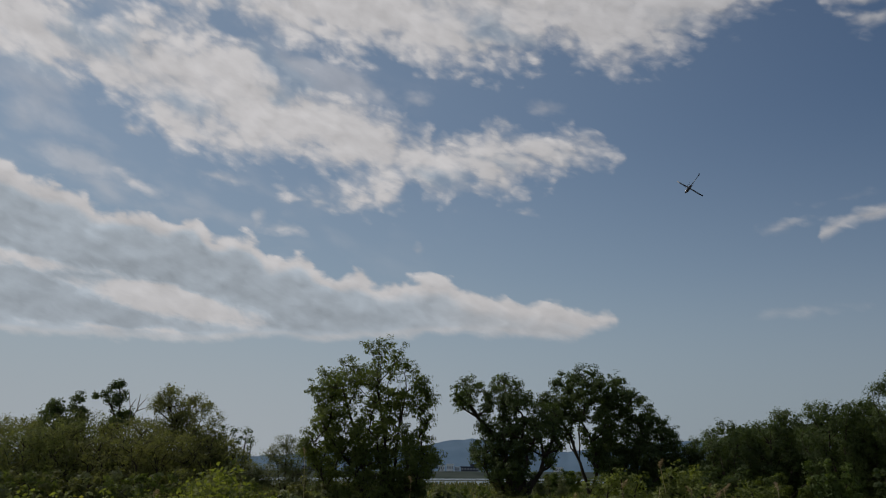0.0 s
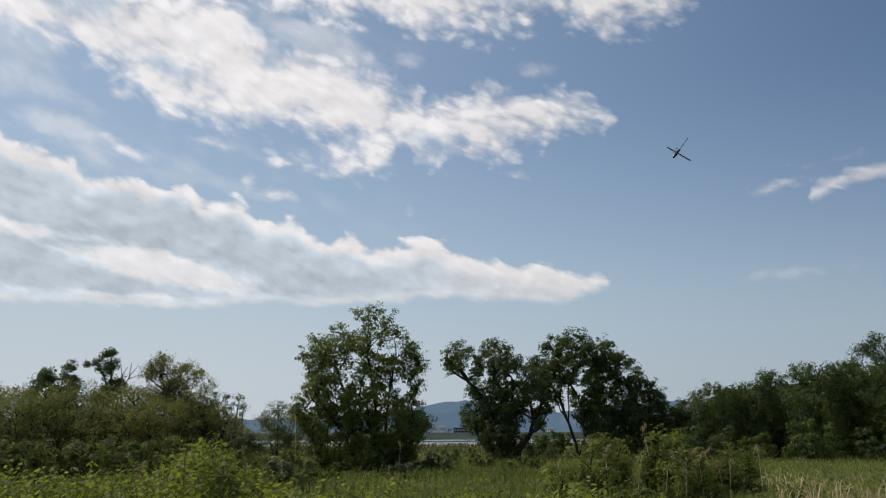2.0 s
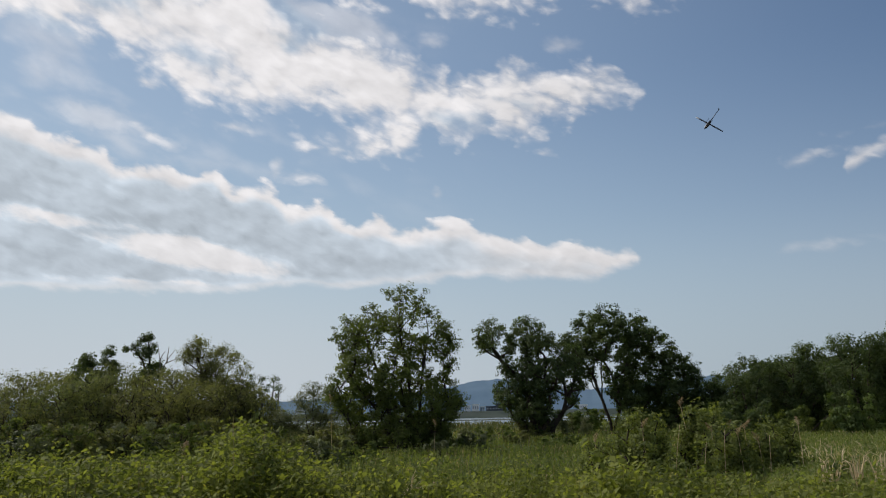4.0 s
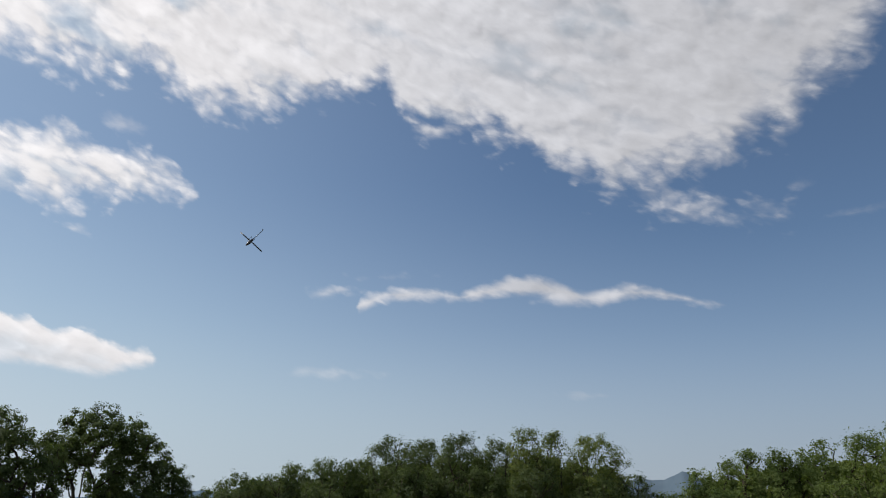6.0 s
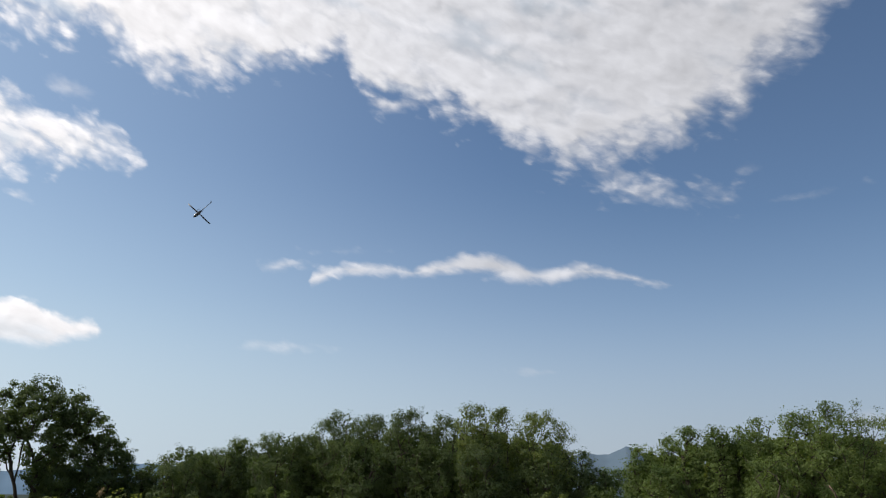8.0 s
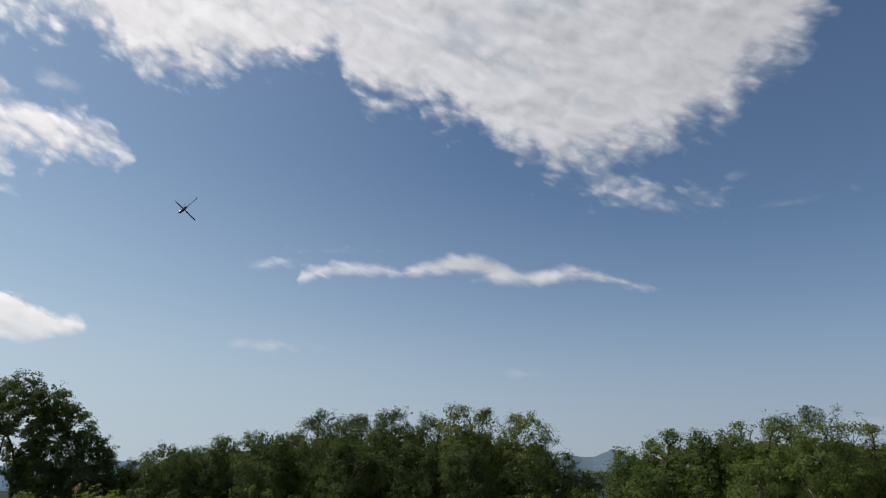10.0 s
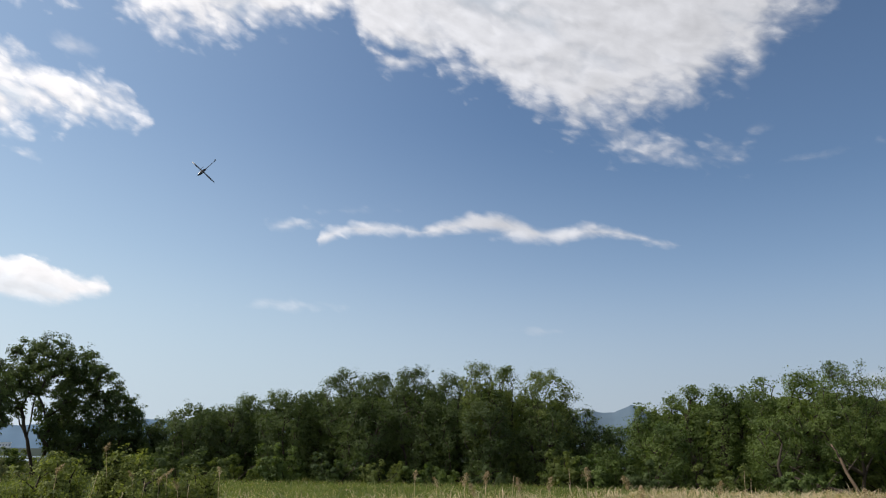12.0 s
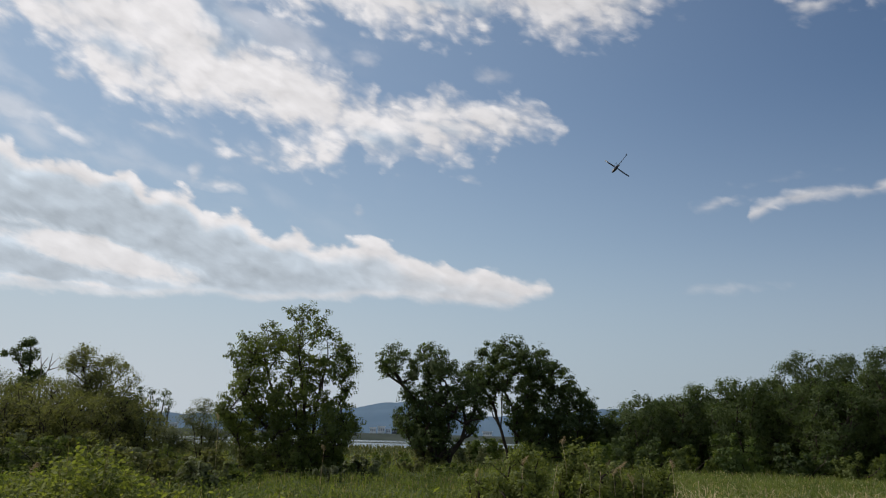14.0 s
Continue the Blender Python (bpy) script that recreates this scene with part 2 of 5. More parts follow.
# thin high haze that whitens the sky towards the horizon and towards the sun
haze = calc(wt, "ADD", calc(wt, "MULTIPLY", ramp(wt, elev, 0.0, 26.0, 0.52, 0.0), ramp(wt, azim, 0.0, 75.0, 1.0, 0.55)), ramp(wt, azim, -45.0, 60.0, 0.46, -0.04), clamp=True)
far_air = blend(wt, ramp(wt, azim, 10.0, 60.0), (5.35, 6.5, 7.25, 1), (5.7, 6.3, 7.4, 1))
air = blend(wt, haze, blend(wt, 1.0, sky.outputs[0], (0.925, 1.0, 1.07, 1), "MULTIPLY"), far_air)
near_haze = blend(wt, ramp(wt, azim, -20.0, 25.0), (6.5, 7.0, 7.6, 1), blend(wt, ramp(wt, azim, 20.0, 70.0), (4.5, 5.3, 6.15, 1), (3.8, 4.35, 5.45, 1)))
air = blend(wt, ramp(wt, elev, 0.0, 15.0, 0.82, 0.0), air, near_haze)
# the sky deepens away from the sun
dim = ramp(wt, azim, 5.0, 80.0, 1.0, 0.78)
air = blend(wt, 1.0, air, xyz(wt, dim, dim, dim), "MULTIPLY")
wt.links.new(blend(wt, cover, air, cloud_colour), background.inputs[0])
background.inputs[1].default_value = SKY
wt.links.new(background.outputs[0], out.inputs[0])

lamp = bpy.data.lights.new("sun", "SUN")
lamp.energy, lamp.angle, lamp.color = 3.6, radians(0.5), (1.0, 0.95, 0.87)
sun_way = Vector((math.sin(radians(SUN_AZ)) * math.cos(radians(SUN_EL)), math.cos(radians(SUN_AZ)) * math.cos(radians(SUN_EL)), math.sin(radians(SUN_EL))))
new("sun", lamp).matrix_world = look(sun_way * 200, (0, 0, 0))


# ---------------------------------------------------------------- materials
def material(name):
    mat = bpy.data.materials.new(name)
    mat.use_nodes = True
    return mat, mat.node_tree, mat.node_tree.nodes["Principled BSDF"]


def position(tree):
    return tree.nodes.new("ShaderNodeNewGeometry").outputs["Position"]


def leafy(name, dark, light, through_light=0.35, rough=0.62, patch=0.5, dry=None):
    """Leaves: two colours mixed leaf by leaf and patch by patch, some light passing through."""
    mat, tree, shader = material(name)
    geo = tree.nodes.new("ShaderNodeNewGeometry")
    big = grain(tree, geo.outputs["Position"], patch, 3)
    fac = calc(tree, "ADD", calc(tree, "MULTIPLY", geo.outputs["Random Per Island"], 0.40), calc(tree, "MULTIPLY", ramp(tree, big, 0.36, 0.64), 0.60), clamp=True)
    colour = blend(tree, fac, (*dark, 1), (*light, 1))
    if dry:
        pick = ramp(tree, calc(tree, "FRACT", calc(tree, "MULTIPLY", geo.outputs["Random Per Island"], 57.31)), 1.0 - dry[3], 1.0 - dry[3] + 0.03)
        colour = blend(tree, pick, colour, (*dry[:3], 1))
    tree.links.new(colour, shader.inputs["Base Color"])
    shader.inputs["Roughness"].default_value = rough
    shader.inputs["Specular IOR Level"].default_value = 0.22
    back = tree.nodes.new("ShaderNodeBsdfTranslucent")
    tree.links.new(blend(tree, 1.0, colour, (1.2, 1.25, 0.6, 1), "MULTIPLY"), back.inputs[0])
    mix = tree.nodes.new("ShaderNodeMixShader")
    mix.inputs[0].default_value = through_light
    tree.links.new(shader.outputs[0], mix.inputs[1])
    tree.links.new(back.outputs[0], mix.inputs[2])
    tree.links.new(mix.outputs[0], tree.nodes["Material Output"].inputs[0])
    return mat


def rough_stuff(name, dark, light, scale, rough=0.85, bump=0.3, fine_scale=None):
    """A matt surface with variation at two scales and fine relief."""
    mat, tree, shader = material(name)
    pos = position(tree)
    a, b = grain(tree, pos, scale, 5), grain(tree, pos, fine_scale or scale * 9, 6)
    fac = calc(tree, "ADD", calc(tree, "MULTIPLY", ramp(tree, a, 0.3, 0.7), 0.6), calc(tree, "MULTIPLY", b, 0.4))
    tree.links.new(blend(tree, fac, (*dark, 1), (*light, 1)), shader.inputs["Base Color"])
    shader.inputs["Roughness"].default_value = rough
    shader.inputs["Specular IOR Level"].default_value = 0.08
    bmp = tree.nodes.new("ShaderNodeBump")
    bmp.inputs["Strength"].default_value = bump
    tree.links.new(b, bmp.inputs["Height"])
    tree.links.new(bmp.outputs[0], shader.inputs["Normal"])
    return mat


LEAF_A = leafy("leaf_mid_green", (0.073, 0.100, 0.031), (0.165, 0.194, 0.058), 0.52)
LEAF_B = leafy("leaf_dark_green", (0.051, 0.075, 0.031), (0.102, 0.133, 0.048), 0.47, patch=0.4)
LEAF_C = leafy("leaf_fresh_green", (0.048, 0.078, 0.024), (0.140, 0.184, 0.050), 0.42, patch=0.4)
LEAF_D = leafy("leaf_grey_green", (0.11, 0.125, 0.062), (0.20, 0.215, 0.115), 0.35)
LEAF_E = leafy("leaf_olive", (0.094, 0.100, 0.042), (0.212, 0.212, 0.090), 0.56, dry=(0.20, 0.15, 0.07, 0.004))
LEAF_T = leafy("leaf_thicket", (0.088, 0.104, 0.044), (0.188, 0.204, 0.086), 0.55, patch=0.35)
LEAF_S = leafy("leaf_sapling", (0.070, 0.090, 0.026), (0.232, 0.258, 0.068), 0.45, patch=1.6)
LEAF_W = leafy("leaf_weed", (0.078, 0.100, 0.024), (0.272, 0.290, 0.072), 0.50, rough=0.72, patch=0.9, dry=(0.32, 0.30, 0.08, 0.03))
GRASS = leafy("grass", (0.076, 0.100, 0.028), (0.184, 0.204, 0.062), 0.5, rough=0.75, patch=0.30, dry=(0.30, 0.24, 0.14, 0.12))
REED = leafy("dry_reed", (0.38, 0.285, 0.180), (0.68, 0.55, 0.39), 0.36, rough=0.6, patch=0.3, dry=(0.13, 0.18, 0.05, 0.22))
PLUME = leafy("reed_plume", (0.30, 0.22, 0.14), (0.46, 0.36, 0.25), 0.3, rough=0.8)
BARK = rough_stuff("bark", (0.028, 0.022, 0.017), (0.080, 0.065, 0.050), 1.2, 0.9, 0.6, 14)
BARK_BROWN = rough_stuff("brown_bark", (0.075, 0.052, 0.036), (0.17, 0.125, 0.09), 1.6, 0.9, 0.6, 12)
BARK_PALE = rough_stuff("dead_bark", (0.16, 0.14, 0.11), (0.30, 0.26, 0.21), 1.2, 0.9, 0.5, 14)
EARTH = rough_stuff("meadow", (0.040, 0.056, 0.016), (0.085, 0.098, 0.034), 0.06, 0.95, 0.6, 2.5)
# beyond the river: grey-green bank and dark scrub, distance haze mixed into the colour
_t, _s = EARTH.node_tree, EARTH.node_tree.nodes["Principled BSDF"]
_old = _s.inputs["Base Color"].links[0].from_socket
_xyz = _t.nodes.new("ShaderNodeSeparateXYZ")
_t.links.new(position(_t), _xyz.inputs[0])
_far = blend(_t, ramp(_t, grain(_t, position(_t), 0.03, 4), 0.35, 0.65), (0.030, 0.042, 0.034, 1), (0.052, 0.064, 0.054, 1))
_t.links.new(blend(_t, ramp(_t, _xyz.outputs[1], 560.0, 600.0), _old, _far), _s.inputs["Base Color"])
FAR_BANK = rough_stuff("far_bank", (0.045, 0.055, 0.045), (0.09, 0.095, 0.08), 0.02, 0.95, 0.1)
# the blue haze of distance is put into the base colours of both ranges
HILL = rough_stuff("hazy_hill", (0.084, 0.136, 0.196), (0.108, 0.164, 0.228), 0.004, 1.0, 0.0, 0.02)
HILL_GREEN = rough_stuff("wooded_hill_in_haze", (0.072, 0.104, 0.138), (0.098, 0.134, 0.170), 0.006, 1.0, 0.0, 0.03)
WALL_PALE = rough_stuff("pale_wall", (0.74, 0.76, 0.78), (0.82, 0.83, 0.84), 0.05, 0.8, 0.0)
WALL_DARK = rough_stuff("dark_wall", (0.06, 0.07, 0.09), (0.09, 0.10, 0.12), 0.05, 0.8, 0.0)
PANE, _t, _s = material("window_pane")
_s.inputs["Base Color"].default_value, _s.inputs["Roughness"].default_value = (0.30, 0.33, 0.37, 1), 0.2
WATER, _t, _s = material("river_water")
_s.inputs["Base Color"].default_value, _s.inputs["Roughness"].default_value = (0.10, 0.13, 0.14, 1), 0.12
_b = _t.nodes.new("ShaderNodeBump")
_b.inputs["Strength"].default_value, _b.inputs["Distance"].default_value = 0.5, 0.2
_t.links.new(grain(_t, position(_t), 0.6, 4), _b.inputs["Height"])
_t.links.new(_b.outputs[0], _s.inputs["Normal"])


# ---------------------------------------------------------------- mesh helpers
def at(az, d, z=0.0):
    """The place d metres off at the bearing az (degrees clockwise from straight ahead), corrected for the error of the compass."""
    a = radians(az + float(np.interp(az, (-45, -22, -13, -4, 3, 10, 15, 22, 31, 40, 47, 55, 64, 80), (-1.4, -1.12, -1.0, -0.88, -0.7, -0.6, -0.45, -0.1, 0.18, 0.36, 0.48, 0.6, 0.75, 1.0))))
    return Vector((d * math.sin(a), d * math.cos(a), z))


def quad_mesh(name, q, mat):
    """One mesh of loose quads; q is an array (n, corners, 3)."""
    n, k = q.shape[0], q.shape[1]
    me = bpy.data.meshes.new(name)
    me.vertices.add(n * k)
    me.vertices.foreach_set("co", q.reshape(-1).astype(np.float32))
    me.loops.add(n * k)
    me.loops.foreach_set("vertex_index", np.arange(n * k, dtype=np.int32))
    me.polygons.add(n)
    me.polygons.foreach_set("loop_start", np.arange(0, n * k, k, dtype=np.int32))
    me.update(calc_edges=True)
    me.materials.append(mat)
    return me


class Shape:
    """Collects tubes, rings and faces for one mesh."""

    def __init__(self):
        self.v, self.f = [], []

    def tube(self, pts, radii, sides=6, cap=True):
        first = len(self.v)
        for k, p in enumerate(pts):
            way = (pts[min(k + 1, len(pts) - 1)] - pts[max(k - 1, 0)])
            way = way.normalized() if way.length > 1e-9 else Vector((0, 0, 1))
            side = way.cross(Vector((0.31, 0.93, 0.17))).normalized()
            other = way.cross(side)
            for s in range(sides):
                a = 2 * math.pi * s / sides
                self.v.append(p + (side * math.cos(a) + other * math.sin(a)) * radii[k])
        for k in range(len(pts) - 1):
            for s in range(sides):
                a, b = first + k * sides + s, first + k * sides + (s + 1) % sides
                self.f.append((a, b, b + sides, a + sides))
        if cap:
            self.f.append(tuple(first + s for s in reversed(range(sides))))
            last = first + (len(pts) - 1) * sides
            self.f.append(tuple(last + s for s in range(sides)))

    def box(self, lo, hi):
        first = len(self.v)
        self.v += [Vector((x, y, z)) for x in (lo[0], hi[0]) for y in (lo[1], hi[1]) for z in (lo[2], hi[2])]
        for f in ((0, 1, 3, 2), (4, 6, 7, 5), (0, 4, 5, 1), (2, 3, 7, 6), (0, 2, 6, 4), (1, 5, 7, 3)):
            self.f.append(tuple(first + k for k in f))

    def mesh(self, name, mat, smooth=True):
        me = bpy.data.meshes.new(name)
        me.from_pydata([tuple(p) for p in self.v], [], self.f)
        if smooth:
            me.polygons.foreach_set("use_smooth", [True] * len(me.polygons))
        me.materials.append(mat)
        me.update()
        return me


def part(name, shape, mat, parent, label=""):
    """Links a Shape or a mesh as one object under a thing."""
    me = shape.mesh(name, mat) if isinstance(shape, Shape) else shape
    ob = new(name, me)
    ob.parent = parent
    return tagged(ob, label)


def thing(name, place, label, category, group="", kind="", turn=0.0):
    ob = new(name)
    ob.matrix_world = pose(*place, 0, 0, turn)
    ob.empty_display_size = 0.2
    return tagged(ob, label, category, group, kind)


def leaves(rng, centres, size, slender=0.55, lift=0.35, outward=None, far=False):
    """Leaf blades as rhombs with a slight fold, one round each centre, facing mostly up and out."""
    n = len(centres)
    normal = rng.normal(size=(n, 3))
    if outward is None:
        normal[:, 2] = np.abs(normal[:, 2]) + lift
    else:
        normal = normal * 0.40 + outward * 0.95 + np.array((0, 0, lift))
    normal /= np.linalg.norm(normal, axis=1)[:, None]
    along = np.cross(normal, rng.normal(size=(n, 3)))
    along /= np.linalg.norm(along, axis=1)[:, None] + 1e-9
    across = np.cross(normal, along)
    half = (size * rng.uniform(0.6, 1.35, n))[:, None] * 0.5
    tip, side = along * half, across * half * slender
    sag = np.array([0, 0, -1.0]) * half * rng.uniform(0, 0.5, n)[:, None]
    c = np.asarray(centres)
    if far:
        return np.stack([c - tip * 0.7 + side, c + tip + sag, c - tip * 0.7 - side], axis=1)
    return np.stack([c - tip, c + side - tip * 0.1, c + tip + sag, c - side - tip * 0.1], axis=1)


def crown_points(rng, clumps, tufts, per_tuft, spread, gaps, reach, grit):
    """Tuft centres all through the clumps (x, y, z, r), thinned out to leave gaps, and leaf centres round the tufts."""
    tuft_at, owner = [], []
    crest = max(c[2] for c in clumps)
    shift = float(rng.uniform(0, 50))
    for k, (x, y, z, r) in enumerate(clumps):
        n = max(4, int(tufts * (r / 0.8) ** 2))
        d = rng.normal(size=(n, 3))
        d /= np.linalg.norm(d, axis=1)[:, None]
        d[:, 2] *= 0.9
        p = np.array((x, y, z)) + d * (r * reach * rng.uniform(0.05, 1.0, n) ** 0.45)[:, None]
        for q in p:
            if noise.noise((q[0] * grit + shift, q[1] * grit * 0.55, q[2] * grit * 1.1)) > gaps - 0.16 * (1 - q[2] / crest) and q[2] > 0.1:
                tuft_at.append(q)
                owner.append(k)
    tuft_at = np.array(tuft_at)
    size = spread * rng.uniform(0.55, 1.35, len(tuft_at))
    rep = np.repeat(np.arange(len(tuft_at)), rng.poisson(per_tuft, len(tuft_at)) + 3)
    pts = tuft_at[rep] + np.clip(rng.normal(size=(len(rep), 3)), -1.15, 1.15) * size[rep][:, None] * np.array((1, 1, 0.7))
    # each leaf faces away from the middle of its clump and of the whole crown
    owner = np.array(owner)
    heart = np.array([c[:3] for c in clumps])
    away = pts - heart[owner[rep]]
    away /= np.linalg.norm(away, axis=1)[:, None] + 1e-6
    whole = pts - np.array((0.0, 0.0, heart[:, 2].mean()))
    whole /= np.linalg.norm(whole, axis=1)[:, None] + 1e-6
    keep = pts[:, 2] > 0.03
    return tuft_at, owner, pts[keep], (away * 0.75 + whole * 0.45)[keep]


def bent(rng, a, b, steps, sway):
    """A branch's line from a to b, bowed and a little crooked."""
    a, b = Vector(a), Vector(b)
    long = (b - a).length
    bow = Vector(rng.normal(size=3)) * long * sway
    bow.z = abs(bow.z) * 0.5
    return [a.lerp(b, k / steps) + bow * (4 * (k / steps) * (1 - k / steps)) * 0.5 + Vector(rng.normal(size=3)) * long * 0.018 * (0 < k < steps)
            for k in range(steps + 1)]


def build_tree(place, clumps, seed, mat, label, stems=1, tufts=16, per_tuft=26, leaf=0.11, spread=0.17, trunk=0.17, name="tree", category="tree",
               group="", bark=None, fork=0.22, twig=0.010, slender=0.6, inner=1.0, gaps=-0.16, twigs=3, core_leaf=2.0, reach=1.25, splay=1.35, lines=(), grit=0.95, far=False):
    """A tree on its base: trunk or stems, limbs that reach from clump to clump, twigs and a crown of single leaves."""
    rng = np.random.default_rng(seed)
    bark = bark or BARK
    root = thing(name, place, label, category, group)
    top = max(c[2] for c in clumps)
    nodes, parent = [], []
    high_ones = sorted((c for c in clumps if c[2] > 0.6 * top), key=lambda c: c[0])
    for line in lines:
        for k, p in enumerate(line):
            nodes.append(Vector(p))
            parent.append(len(nodes) - 2 if k else -1)
    for s in range(0 if lines else stems):
        aim = Vector(high_ones[int((s + 0.5) * len(high_ones) / stems)][:3])
        a = rng.uniform(0, 2 * math.pi)
        off = 0.0 if stems == 1 else trunk * rng.uniform(0.7, 1.8)
        foot = Vector((off * math.cos(a) + 0.06 * aim.x, off * math.sin(a), -0.15))
        nodes.append(foot)
        parent.append(-1)
        for u in (fork, 0.38, 0.54, 0.70, 0.85):
            p = foot.lerp(aim, u)
            out = u ** splay / u
            nodes.append(Vector((foot.x + (aim.x - foot.x) * u * out, foot.y + (aim.y - foot.y) * u * out, p.z)) + Vector(rng.normal(size=3)) * top * 0.012)
            parent.append(len(nodes) - 2)
    start = len(nodes)
    order = sorted(range(len(clumps)), key=lambda k: clumps[k][2] + 0.35 * math.hypot(clumps[k][0], clumps[k][1]))
    index = {}

    def cost(j, p):
        d = p - nodes[j]
        flat_way = math.hypot(d.x, d.y)
        return d.length + 2.0 * max(0.0, 0.45 * flat_way - d.z) + (0.5 if j >= start else 0.0)

    for k in order:
        p = Vector(clumps[k][:3]) - Vector((0, 0, clumps[k][3] * 0.35))
        best = min((j for j in range(len(nodes)) if parent[j] >= 0), key=lambda j: cost(j, p))
        index[k] = len(nodes)
        nodes.append(p)
        parent.append(best)
    load = [1.0] * len(nodes)
    for j in reversed(range(len(nodes))):
        if parent[j] >= 0:
            load[parent[j]] += load[j]
    full = max(load)

    def girth(j):
        return max(twig * 1.6, trunk * (load[j] / full) ** 0.52)

    tuft_at, owner, pts, outward = crown_points(rng, clumps, tufts, per_tuft, spread, gaps, reach, grit)
    first_fork = {}
    for j in range(len(nodes)):
        k = j
        while parent[k] >= start or (parent[k] >= 0 and parent[parent[k]] >= 0 and k >= start and parent[k] >= start):
            k = parent[k]
        first_fork[j] = k
    limbs = {}
    for j in range(len(nodes)):
        if parent[j] < 0:
            continue
        key = "trunk" if j < start else first_fork[j]
        shape = limbs.setdefault(key, Shape())
        steps = 3 if j < start else 2 if far else 4
        line = bent(rng, nodes[parent[j]], nodes[j], steps, 0.10 if j >= start else 0.02)
        r0, r1 = girth(parent[j]) * (1.0 if j < start else 0.85), girth(j)
        if j < start:
            r0 *= 1.25
        shape.tube(line, [r0 + (r1 - r0) * k / steps for k in range(steps + 1)], 7 if r0 > 0.06 else 3 if far else 4, cap=False)
    for t, k in list(zip(tuft_at, owner))[::twigs]:
        j = index[k]
        limbs[first_fork[j]].tube(bent(rng, nodes[j], t, 2, 0.12), [twig * 1.3, twig * 0.9, twig * 0.4], 3, cap=False)
    trunk_part = part("trunk", limbs.pop("trunk"), bark, root)
    for shape in limbs.values():
        part("limb", shape, bark, trunk_part)
    # leaves, and larger sprays of leaves deep in the clumps
    deep = []
    for x, y, z, r in clumps:
        n = int(inner * r * r * 40)
        deep.append(np.array((x, y, z)) + np.clip(rng.normal(size=(n, 3)), -1.5, 1.5) * r * 0.36)
    blades_in = leaves(rng, np.concatenate(deep), leaf * core_leaf, 0.7, 0.2, None, far)
    part("crown", quad_mesh("crown", np.concatenate([leaves(rng, pts, leaf, slender, 0.35, outward, far), blades_in]), mat), mat, root)
    return root


def dome_clumps(rng, high, wide, low=0.1, size=0.1):
    """Clumps of leaves in the shell of an uneven dome, from the skirt up to a lobed top."""
    r0 = min(0.85, max(0.42, size * high))
    out, z, lift = [], low * high + 0.6 * r0, float(rng.uniform(0, 40))
    while z < high - 0.5 * r0:
        u = (z - low * high) / (high * (1 - low))
        half = 0.5 * wide * min(1.0, 0.72 + 0.8 * u) * math.sqrt(max(0.05, 1.0 - max(0.0, (u - 0.45) / 0.55) ** 2.6))
        count = max(1, round(5.3 * half / (r0 * 1.75)))
        turn = rng.uniform(0, 6.283)
        for k in range(count):
            a = turn + 6.283 * (k + rng.uniform(-0.35, 0.35)) / count
            q = math.sqrt(rng.uniform(0.35, 1.0)) * (1.0 + 0.35 * noise.noise((math.cos(a) * 1.4 + lift, math.sin(a) * 1.4, z * 0.5)))
            r = r0 * rng.uniform(0.62, 1.22)
            up = z + rng.uniform(-0.5, 0.5) * r0
            out.append((max(0.0, half * q - 0.4 * r0) * math.cos(a), max(0.0, half * q - 0.4 * r0) * math.sin(a), min(up, high - 0.85 * r), r))
        z += r0 * 0.92
    for k in range(3):
        r = r0 * rng.uniform(0.5, 0.8)
        out.append((rng.uniform(-0.22, 0.22) * wide, rng.uniform(-0.2, 0.2) * wide, high - r * rng.uniform(0.9, 1.5), r))
    return out


def outline_clumps(seed, rows, holes, depth, size):
    """Clumps that fill a crown of given half widths (up, from, to), with open windows (across, up, half width, half height), rounded in depth."""
    rng = np.random.default_rng(seed)
    rows = sorted(rows)
    ups = [r[0] for r in rows]
    out, z, odd = [], ups[0] + 0.3 * size, 0
    while z < ups[-1]:
        lo, hi = np.interp(z, ups, [r[1] for r in rows]), np.interp(z, ups, [r[2] for r in rows])
        count = max(1, round((hi - lo) / (size * 1.12)))
        for k in range(count):
            for layer in (-1, 1):
                x = lo + (hi - lo) * (k + 0.5 + 0.25 * odd * layer + rng.uniform(-0.22, 0.22)) / count
                edge = min(x - lo, hi - x, (ups[-1] - z) * 0.9)
                r = size * rng.uniform(0.62, 1.15)
                r = max(0.22, min(r, 0.25 + edge * 0.8))
                x = min(max(x, lo + 0.75 * r), hi - 0.75 * r) if hi - lo > 1.5 * r else 0.5 * (lo + hi)
                up = z + rng.uniform(-0.35, 0.35) * size
                if any(((x - hx) / (rx + 0.55 * r)) ** 2 + ((up - hz) / (rz + 0.55 * r)) ** 2 < 1 for hx, hz, rx, rz in holes):
                    continue
                w = (x - 0.5 * (lo + hi)) / (0.5 * (hi - lo) + 0.3)
                out.append((x, layer * depth * math.sqrt(max(0.04, 1 - w * w)) * rng.uniform(0.15, 1.0), up, r))
        z += size * 0.98
        odd = 1 - odd
    return out


# ---------------------------------------------------------------- ground, river and distance
def ground_height(x, y):
    """The meadow is flat, falls to the river bed ahead and rises to a bank beyond."""
    shore = 128 + 18 * math.sin(x * 0.012) + 0.10 * abs(x)
    d = y - shore
    z = 0.10 * noise.noise((x * 0.11, y * 0.11, 0.0)) * (1 if y < 300 else 0)
    z -= 3.6 * min(1.0, max(0.0, d / 60))
    z += 3.0 * min(1.0, max(0.0, (y - 640) / 25))
    z += 4.2 * min(1.0, max(0.0, (y - 672) / 22))
    return z


